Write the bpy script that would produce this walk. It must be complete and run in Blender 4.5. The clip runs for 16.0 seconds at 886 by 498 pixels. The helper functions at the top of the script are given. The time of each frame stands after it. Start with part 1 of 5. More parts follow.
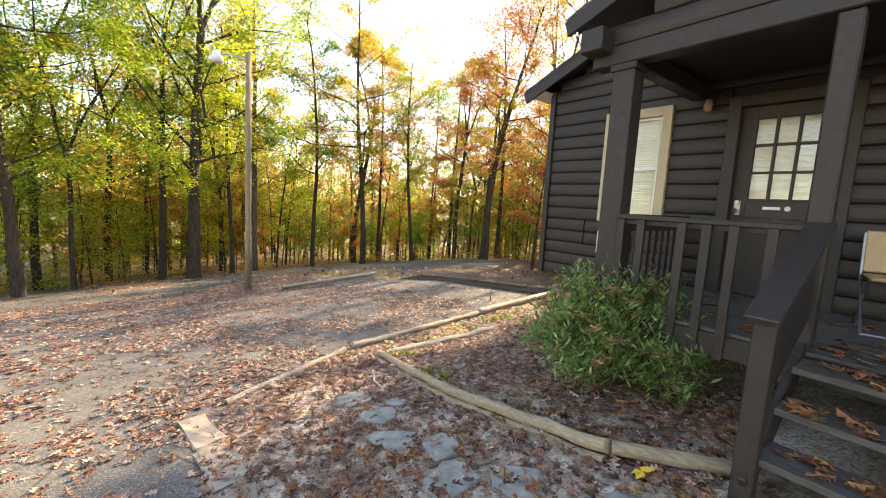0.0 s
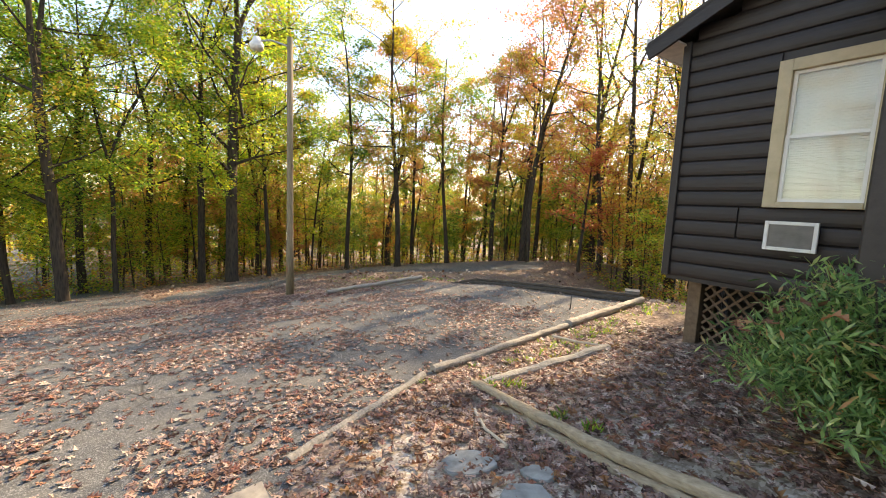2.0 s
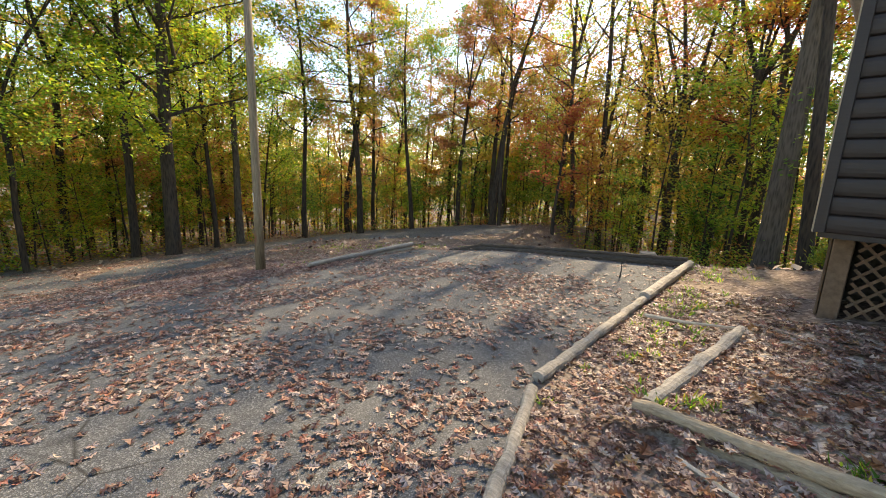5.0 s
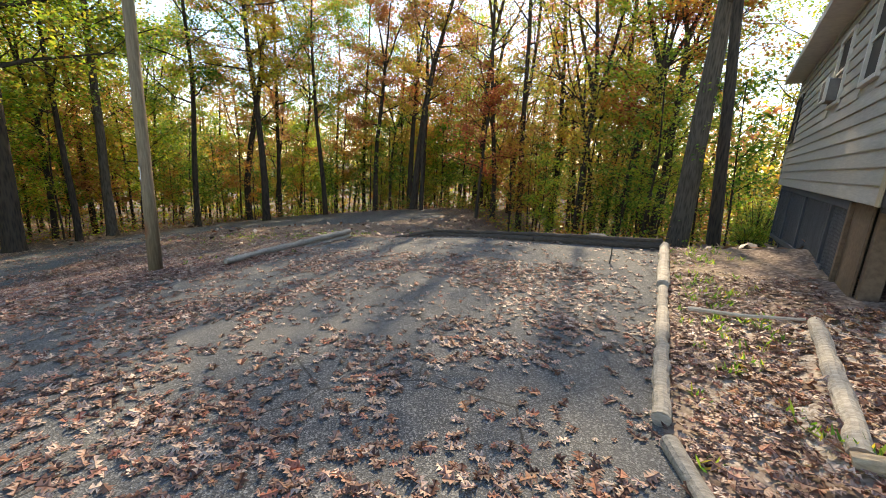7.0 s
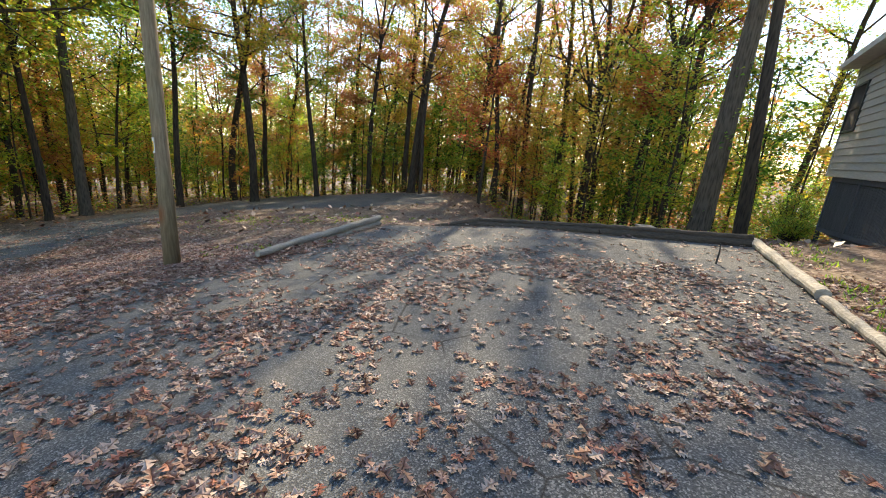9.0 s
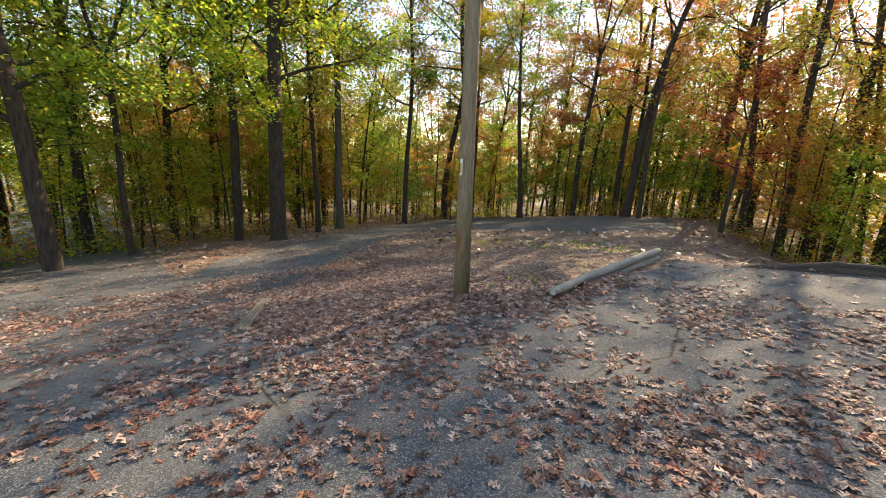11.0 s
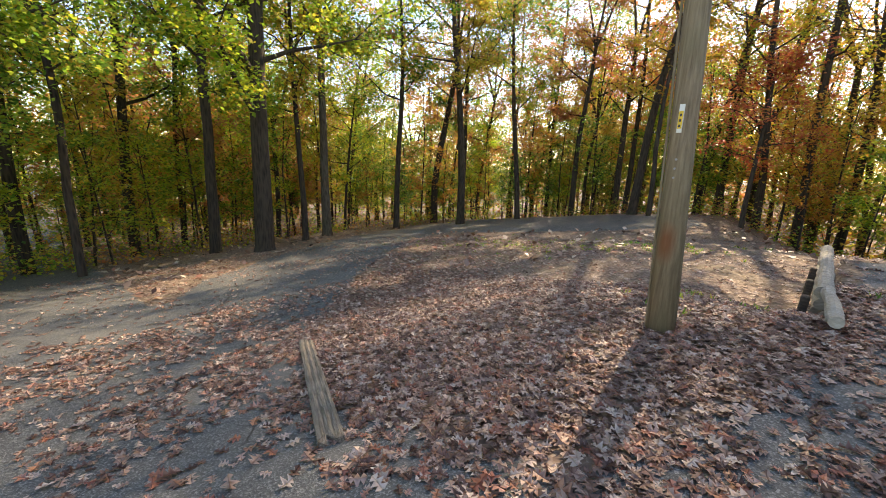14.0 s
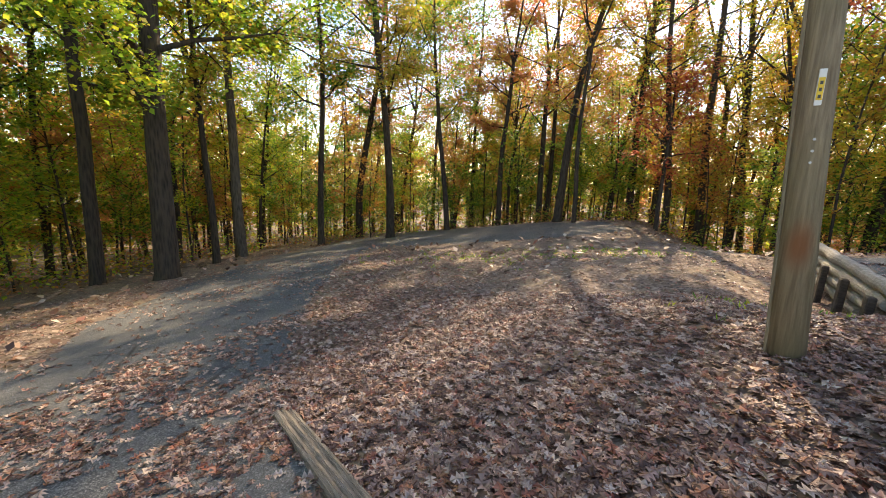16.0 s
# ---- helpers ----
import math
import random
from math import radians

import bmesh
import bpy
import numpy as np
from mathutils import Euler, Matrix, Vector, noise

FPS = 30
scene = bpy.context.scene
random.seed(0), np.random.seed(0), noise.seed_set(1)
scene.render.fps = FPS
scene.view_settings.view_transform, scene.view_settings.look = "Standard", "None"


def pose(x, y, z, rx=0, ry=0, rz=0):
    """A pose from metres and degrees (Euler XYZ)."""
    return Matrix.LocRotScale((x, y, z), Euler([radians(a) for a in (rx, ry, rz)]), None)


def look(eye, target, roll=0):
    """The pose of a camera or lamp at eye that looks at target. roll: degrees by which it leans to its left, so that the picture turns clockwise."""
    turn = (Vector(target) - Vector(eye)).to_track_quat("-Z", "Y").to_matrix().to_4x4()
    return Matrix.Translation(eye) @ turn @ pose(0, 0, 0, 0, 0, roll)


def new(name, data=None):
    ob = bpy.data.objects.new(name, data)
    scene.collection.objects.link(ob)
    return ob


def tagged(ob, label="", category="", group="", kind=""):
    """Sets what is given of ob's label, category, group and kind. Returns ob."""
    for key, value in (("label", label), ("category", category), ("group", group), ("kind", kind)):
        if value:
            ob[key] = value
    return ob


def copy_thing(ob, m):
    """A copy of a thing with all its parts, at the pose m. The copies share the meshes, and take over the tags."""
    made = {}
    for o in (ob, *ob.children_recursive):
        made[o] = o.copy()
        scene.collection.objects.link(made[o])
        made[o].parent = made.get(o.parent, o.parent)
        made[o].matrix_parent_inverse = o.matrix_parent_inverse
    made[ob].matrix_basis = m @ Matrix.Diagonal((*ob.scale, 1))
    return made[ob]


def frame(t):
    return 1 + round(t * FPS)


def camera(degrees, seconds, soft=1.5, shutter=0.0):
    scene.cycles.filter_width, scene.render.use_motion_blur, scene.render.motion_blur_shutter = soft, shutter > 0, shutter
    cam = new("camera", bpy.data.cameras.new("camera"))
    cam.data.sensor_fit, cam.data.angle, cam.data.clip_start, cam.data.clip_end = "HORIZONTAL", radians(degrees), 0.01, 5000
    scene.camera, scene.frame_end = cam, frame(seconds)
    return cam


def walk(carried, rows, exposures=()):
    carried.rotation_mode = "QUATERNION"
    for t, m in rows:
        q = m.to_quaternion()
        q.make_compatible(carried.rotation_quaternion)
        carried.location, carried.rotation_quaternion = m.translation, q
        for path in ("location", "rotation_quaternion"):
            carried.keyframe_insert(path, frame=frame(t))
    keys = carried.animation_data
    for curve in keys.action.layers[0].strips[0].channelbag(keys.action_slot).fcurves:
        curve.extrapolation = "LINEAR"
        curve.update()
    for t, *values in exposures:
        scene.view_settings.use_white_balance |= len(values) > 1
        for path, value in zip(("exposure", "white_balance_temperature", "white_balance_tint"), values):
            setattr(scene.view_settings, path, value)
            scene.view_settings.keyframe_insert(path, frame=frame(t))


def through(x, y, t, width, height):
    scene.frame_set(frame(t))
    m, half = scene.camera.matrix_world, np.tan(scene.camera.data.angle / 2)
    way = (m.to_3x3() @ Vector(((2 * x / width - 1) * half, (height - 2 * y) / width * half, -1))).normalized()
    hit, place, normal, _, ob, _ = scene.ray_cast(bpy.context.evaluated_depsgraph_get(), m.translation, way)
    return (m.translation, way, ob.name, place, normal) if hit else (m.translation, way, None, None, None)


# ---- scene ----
cam = camera(95.9, 16.0, soft=1.0)
PATH = [
    (0, (-0.147, 0.13, 1.448), (-1.489, 1.593, 1.207), 3.0),
    (0.5, (-0.541, 0.213, 1.353), (-2.008, 1.553, 1.129), 2.5),
    (1, (-0.95, 0.253, 1.282), (-2.426, 1.587, 1.068), 2.2),
    (1.5, (-1.303, 0.334, 1.238), (-2.772, 1.675, 1.029), 2.0),
    (2, (-1.652, 0.44, 1.198), (-3.091, 1.809, 0.963), 2.2),
    (2.5, (-2.006, 0.527, 1.136), (-3.398, 1.937, 0.867), 2.4),
    (3, (-2.367, 0.639, 1.061), (-3.731, 2.069, 0.753), 2.7),
    (3.2, (-2.504, 0.657, 1.065), (-3.856, 2.095, 0.739), 2.7),
    (5.3, (-3.982, 0.71, 0.782), (-5.183, 2.257, 0.379), 2.0),
    (5.5, (-4.146, 0.744, 0.733), (-5.313, 2.317, 0.329), 2.0),
    (6, (-4.534, 0.854, 0.71), (-5.592, 2.501, 0.297), 2.3),
    (6.5, (-4.926, 0.946, 0.656), (-5.871, 2.656, 0.23), 2.7),
    (7, (-5.311, 1.152, 0.597), (-6.16, 2.907, 0.151), 3.3),
    (7.5, (-5.707, 1.271, 0.543), (-6.47, 3.06, 0.079), 3.9),
    (8, (-6.12, 1.367, 0.51), (-6.833, 3.172, 0.023), 4.4),
    (8.5, (-6.552, 1.461, 0.48), (-7.238, 3.27, -0.025), 4.6),
    (9, (-7.043, 1.426, 0.43), (-7.783, 3.21, -0.088), 4.9),
    (9.5, (-7.531, 1.458, 0.387), (-8.508, 3.125, -0.129), 4.3),
    (10, (-8.024, 1.36, 0.354), (-9.229, 2.877, -0.145), 3.2),
    (10.2, (-8.228, 1.318, 0.335), (-9.514, 2.77, -0.154), 3.0),
    (12.3, (-10.578, 1.566, -0.054), (-12.084, 2.79, -0.536), 2.4),
    (12.5, (-10.751, 1.535, -0.107), (-12.234, 2.791, -0.58), 2.2),
    (13, (-11.159, 1.479, -0.122), (-12.591, 2.797, -0.584), 2.1),
    (13.5, (-11.584, 1.516, -0.208), (-12.977, 2.875, -0.666), 1.9),
    (14, (-12.013, 1.474, -0.294), (-13.37, 2.874, -0.741), 1.8),
    (14.5, (-12.428, 1.503, -0.365), (-13.755, 2.931, -0.812), 1.5),
    (15, (-12.836, 1.528, -0.412), (-14.087, 3.029, -0.84), 1.2),
    (15.5, (-13.192, 1.556, -0.451), (-14.326, 3.154, -0.852), 1.3),
    (16, (-13.521, 1.663, -0.519), (-14.561, 3.33, -0.89), 1.5),
]
walk(cam, [(t, look(eye, target, roll)) for t, eye, target, roll in PATH], [(0.0, 2.22, 9300, 16), (1.0, 2.02, 8900, 15), (2.5, 1.78, 8500, 14), (5.5, 1.46, 7800, 11), (8.0, 1.43, 7400, 10), (9.0, 1.47, 7200, 9), (9.5, 1.58, 6800, 8), (10.0, 1.46, 7400, 10), (12.5, 1.72, 8000, 13), (16.0, 1.68, 8000, 13)])

# ---- light ----
SUN_TO = Vector((-0.18, 1.0, 0.70)).normalized()
world = bpy.data.worlds.new("sky")
scene.world = world
world.use_nodes = True
wn = world.node_tree.nodes
sky = wn.new("ShaderNodeTexSky")
sky.sky_type = "NISHITA"
sky.sun_disc = False
sky.sun_elevation = math.asin(SUN_TO.z)
sky.sun_rotation = math.atan2(SUN_TO.x, SUN_TO.y)
sky.air_density, sky.dust_density, sky.ozone_density = 0.9, 0.2, 1.2
wn["Background"].inputs["Strength"].default_value = 0.15
world.node_tree.links.new(sky.outputs["Color"], wn["Background"].inputs["Color"])
sun_data = bpy.data.lights.new("sun", "SUN")
sun_data.energy, sun_data.angle, sun_data.color = 3.6, radians(0.55), (1.0, 0.86, 0.66)
sun = new("sun", sun_data)
sun.matrix_world = look(SUN_TO * 80, (0, 0, 0))


# ---- materials ----
class Mat:
    """A small wrapper that wires up one node material."""

    def __init__(self, name, rough=0.8, metal=0.0):
        self.m = bpy.data.materials.new(name)
        self.m.use_nodes = True
        self.t = self.m.node_tree
        self.b = self.t.nodes["Principled BSDF"]
        self.b.inputs["Roughness"].default_value = rough
        self.b.inputs["Metallic"].default_value = metal

    def node(self, kind, **values):
        n = self.t.nodes.new(kind)
        for key, value in values.items():
            n.inputs[key.replace("_", " ")].default_value = value
        return n

    def link(self, a, b):
        self.t.links.new(a, b)

    def coords(self, kind="Object", scale=(1, 1, 1)):
        c = self.node("ShaderNodeTexCoord")
        p = self.node("ShaderNodeMapping")
        p.inputs["Scale"].default_value = scale
        self.link(c.outputs[kind], p.inputs["Vector"])
        return p.outputs["Vector"]

    def noise(self, vec, scale, detail=4.0, rough=0.6):
        n = self.node("ShaderNodeTexNoise", Scale=scale, Detail=detail, Roughness=rough)
        self.link(vec, n.inputs["Vector"])
        return n.outputs["Fac"]

    def ramp(self, fac, stops, constant=False):
        r = self.node("ShaderNodeValToRGB")
        e = r.color_ramp.elements
        while len(e) < len(stops):
            e.new(0.5)
        for slot, (pos, col) in zip(e, stops):
            slot.position, slot.color = pos, (*col, 1)
        if constant:
            r.color_ramp.interpolation = "CONSTANT"
        self.link(fac, r.inputs["Fac"])
        return r.outputs["Color"]

    def mix(self, fac, a, b, mode="MIX"):
        n = self.t.nodes.new("ShaderNodeMix")
        n.data_type, n.blend_type = "RGBA", mode
        for value, slot in ((fac, n.inputs[0]), (a, n.inputs[6]), (b, n.inputs[7])):
            if isinstance(value, (int, float)):
                slot.default_value = value
            elif isinstance(value, tuple):
                slot.default_value = (*value, 1)
            else:
                self.link(value, slot)
        return n.outputs[2]

    def colour(self, c):
        if isinstance(c, tuple):
            self.b.inputs["Base Color"].default_value = (*c, 1)
        else:
            self.link(c, self.b.inputs["Base Color"])
        return self

    def bump(self, height, strength=0.4, distance=0.01):
        n = self.node("ShaderNodeBump", Strength=strength, Distance=distance)
        self.link(height, n.inputs["Height"])
        self.link(n.outputs["Normal"], self.b.inputs["Normal"])
        return self


def grained(name, dark, light, grain=(1, 1, 14), rough=0.75, bump=0.5, scale=6.0, distance=0.006):
    """Wood or painted timber: streaks along the slow axis, stains over them, a shade of its own for each piece."""
    m = Mat(name, rough)
    v = m.coords("Object", grain)
    fine = m.noise(v, scale, 6, 0.65)
    wide = m.noise(m.coords(), 1.7, 3)
    c = m.ramp(fine, [(0.3, dark), (0.72, light)])
    c = m.mix(m.ramp(wide, [(0.35, (0.45, 0.45, 0.45)), (0.7, (0, 0, 0))]), c, m.mix(0.5, c, dark), "MIX")
    rnd = m.node("ShaderNodeObjectInfo").outputs["Random"]
    c = m.mix(0.5, c, m.mix(1.0, c, m.ramp(rnd, [(0.0, (0.7, 0.7, 0.7)), (1.0, (1.25, 1.22, 1.2))]), "MULTIPLY"))
    m.colour(c).bump(fine, bump, distance)
    return m.m


def plain(name, col, rough=0.5, metal=0.0, vary=0.12, bump=0.0):
    m = Mat(name, rough, metal)
    f = m.noise(m.coords(), 9.0, 5)
    lo, hi = tuple(v * (1 - vary) for v in col), tuple(min(v * (1 + vary), 1) for v in col)
    m.colour(m.ramp(f, [(0.3, lo), (0.7, hi)]))
    if bump:
        m.bump(m.noise(m.coords(), 60.0, 4), bump, 0.003)
    return m.m


def leafy(name, stops, through=0.55, rough=0.5):
    """Leaves: a hue for each leaf and a shade for each plant; daylight passes through them."""
    m = Mat(name, rough)
    rnd = m.node("ShaderNodeNewGeometry").outputs["Random Per Island"]
    c = m.ramp(rnd, stops)
    tree = m.node("ShaderNodeObjectInfo").outputs["Random"]
    c = m.mix(1.0, c, m.ramp(tree, [(0.0, (0.8, 0.85, 0.8)), (0.5, (1.05, 1.0, 0.95)), (1.0, (1.15, 1.15, 1.0))]), "MULTIPLY")
    m.colour(c)
    tr = m.node("ShaderNodeBsdfTranslucent")
    m.link(m.mix(1.0, c, (1.12, 1.25, 1.2), "MULTIPLY"), tr.inputs["Color"])
    mx = m.node("ShaderNodeMixShader", Fac=through)
    m.link(m.b.outputs[0], mx.inputs[1])
    m.link(tr.outputs[0], mx.inputs[2])
    m.link(mx.outputs[0], m.t.nodes["Material Output"].inputs["Surface"])
    return m.m


GREEN = leafy("green_leaf", [(0, (0.055, 0.14, 0.025)), (0.45, (0.15, 0.31, 0.04)), (0.75, (0.32, 0.46, 0.06)), (0.93, (0.56, 0.53, 0.07)), (1, (0.60, 0.36, 0.07))])
LIME = leafy("yellow_green_leaf", [(0, (0.11, 0.24, 0.035)), (0.45, (0.34, 0.47, 0.06)), (0.8, (0.60, 0.57, 0.07)), (1, (0.60, 0.38, 0.07))])
GOLD = leafy("golden_leaf", [(0, (0.24, 0.29, 0.045)), (0.4, (0.54, 0.44, 0.06)), (0.75, (0.60, 0.36, 0.06)), (1, (0.40, 0.19, 0.06))])
ORANGE = leafy("orange_leaf", [(0, (0.56, 0.40, 0.055)), (0.4, (0.64, 0.32, 0.065)), (0.8, (0.58, 0.21, 0.06)), (1, (0.36, 0.15, 0.06))])
RUST = leafy("russet_leaf", [(0, (0.40, 0.19, 0.08)), (0.5, (0.56, 0.27, 0.11)), (0.8, (0.54, 0.18, 0.09)), (1, (0.52, 0.42, 0.09))])
RED = leafy("red_leaf", [(0, (0.46, 0.09, 0.06)), (0.5, (0.64, 0.16, 0.085)), (0.85, (0.66, 0.29, 0.075)), (1, (0.57, 0.42, 0.075))])
SHRUB = leafy("shrub_leaf", [(0, (0.07, 0.15, 0.05)), (0.4, (0.17, 0.31, 0.10)), (0.8, (0.36, 0.49, 0.18)), (0.91, (0.52, 0.56, 0.24)), (1, (0.60, 0.25, 0.11))], 0.45, 0.28)
LITTER = leafy("fallen_leaf", [(0, (0.07, 0.034, 0.028)), (0.3, (0.21, 0.115, 0.095)), (0.55, (0.35, 0.235, 0.20)), (0.78, (0.56, 0.46, 0.42)), (0.89, (0.33, 0.12, 0.09)), (1, (0.36, 0.195, 0.125))], 0.12, 0.5)


RUSSET_LITTER = leafy("russet_fallen_leaf", [(0, (0.16, 0.07, 0.045)), (0.4, (0.32, 0.13, 0.07)), (0.8, (0.42, 0.19, 0.09)), (1, (0.45, 0.28, 0.13))], 0.2, 0.55)


def bark_material(name, dark, light):
    m = Mat(name, 0.95)
    v = m.coords("Object", (1, 1, 0.16))
    ridge = m.node("ShaderNodeTexVoronoi", Scale=16.0)
    m.link(v, ridge.inputs["Vector"])
    n = m.noise(v, 9.0, 6, 0.7)
    h = m.mix(0.5, n, ridge.outputs["Distance"])
    c = m.ramp(h, [(0.25, dark), (0.6, light)])
    moss = m.noise(m.coords(), 0.8, 3)
    c = m.mix(m.ramp(moss, [(0.55, (0, 0, 0)), (0.75, (0.4, 0.4, 0.4))]), c, (0.075, 0.08, 0.05))
    m.colour(c).bump(h, 0.9, 0.03)
    return m.m


BARK = bark_material("bark", (0.014, 0.011, 0.008), (0.068, 0.050, 0.036))
GREY_BARK = bark_material("grey_bark", (0.045, 0.036, 0.027), (0.14, 0.112, 0.085))
STAIN = grained("dark_stained_log", (0.016, 0.0115, 0.011), (0.031, 0.023, 0.021), (0.7, 9, 9), 0.55, 0.35)
TIMBER = grained("dark_stained_timber", (0.019, 0.0145, 0.0135), (0.040, 0.031, 0.028), (3, 3, 3), 0.6, 0.3)
DECKING = grained("grey_weathered_tread", (0.055, 0.05, 0.046), (0.15, 0.14, 0.13), (1, 10, 10), 0.8, 0.5)
TAN = plain("tan_trim_paint", (0.46, 0.38, 0.25), 0.6, vary=0.1)
WHITE = plain("white_paint", (0.74, 0.73, 0.70), 0.5, vary=0.06)
BLIND = plain("cream_blind", (0.78, 0.75, 0.66), 0.6, vary=0.05)
SIDING = grained("beige_siding", (0.35, 0.33, 0.295), (0.52, 0.49, 0.44), (8, 0.7, 8), 0.55, 0.15)
SOFFIT = plain("white_soffit", (0.66, 0.63, 0.57), 0.6)
SHINGLE = plain("asphalt_shingle", (0.055, 0.05, 0.047), 0.9, vary=0.3, bump=0.6)
SKIRT = grained("blue_grey_lattice", (0.045, 0.050, 0.060), (0.10, 0.108, 0.125), (6, 6, 1), 0.8, 0.4)
LATTICE = grained("brown_lattice", (0.10, 0.066, 0.042), (0.20, 0.135, 0.088), (3, 3, 3), 0.8, 0.4)
OLDLOG = grained("weathered_landscape_timber", (0.21, 0.16, 0.105), (0.47, 0.385, 0.27), (2.2, 9, 9), 0.85, 0.8, 5.0, 0.01)
GREYLOG = grained("bleached_grey_log", (0.22, 0.20, 0.17), (0.55, 0.51, 0.44), (2.2, 9, 9), 0.85, 0.8, 5.0, 0.01)
DARKLOG = grained("dark_rotting_log", (0.035, 0.028, 0.022), (0.12, 0.095, 0.075), (2.2, 9, 9), 0.9, 0.8, 5.0, 0.012)
CRACKED = grained("cracked_grey_timber", (0.09, 0.075, 0.06), (0.36, 0.31, 0.25), (0.8, 16, 16), 0.9, 1.0, 5.0, 0.015)


def pole_material():
    """Weathered pole wood, streaked along its length, with one rust-brown stain low on the trunk."""
    m = Mat("weathered_pole", 0.8)
    v = m.coords("Object", (9, 9, 0.5))
    fine = m.noise(v, 5.0, 6, 0.65)
    c = m.ramp(fine, [(0.3, (0.13, 0.092, 0.055)), (0.72, (0.34, 0.262, 0.17))])
    wide = m.noise(m.coords("Object", (1, 1, 0.4)), 2.0, 4)
    c = m.mix(m.ramp(wide, [(0.42, (0, 0, 0)), (0.7, (0.6, 0.6, 0.6))]), c, (0.17, 0.165, 0.09))
    far = m.node("ShaderNodeVectorMath")
    far.operation = "DISTANCE"
    m.link(m.coords("Object", (1, 1, 0.5)), far.inputs[0])
    far.inputs[1].default_value = (-0.05, -0.09, 0.42)
    c = m.mix(m.ramp(far.outputs["Value"], [(0.03, (0.8, 0.8, 0.8)), (0.10, (0, 0, 0))]), c, (0.22, 0.075, 0.025))
    m.colour(c).bump(fine, 0.8, 0.01)
    return m.m


POLEWOOD = pole_material()
STONE = plain("blue_grey_flagstone", (0.27, 0.275, 0.26), 0.9, vary=0.35, bump=0.5)
CONCRETE = plain("pale_concrete", (0.31, 0.275, 0.23), 0.9, vary=0.3, bump=0.5)
METAL = plain("dull_steel", (0.35, 0.35, 0.36), 0.4, 1.0)
BRASS = plain("brass", (0.55, 0.45, 0.25), 0.35, 1.0)
DARKMETAL = plain("dark_metal", (0.05, 0.05, 0.05), 0.5, 0.6)
GREY = plain("grey_grille", (0.20, 0.19, 0.18), 0.6, vary=0.2)
VINYL = plain("tan_vinyl", (0.44, 0.30, 0.16), 0.5, vary=0.1)
YELLOW = plain("yellow_plate", (0.75, 0.50, 0.04), 0.5)
AMBER = plain("brown_glass", (0.26, 0.17, 0.12), 0.15)
# near-black for unlit insides; also the shade painted in under the floor
DARKROOM = plain("unlit_interior", (0.05, 0.045, 0.04), 0.9)
TWIG = plain("bleached_stick", (0.48, 0.42, 0.34), 0.85, vary=0.25)


def glass_material():
    m = Mat("window_glass", 0.03)
    m.b.inputs["Transmission Weight"].default_value = 1.0
    m.b.inputs["IOR"].default_value = 1.45
    m.colour((0.95, 0.97, 0.97))
    return m.m


GLASS = glass_material()


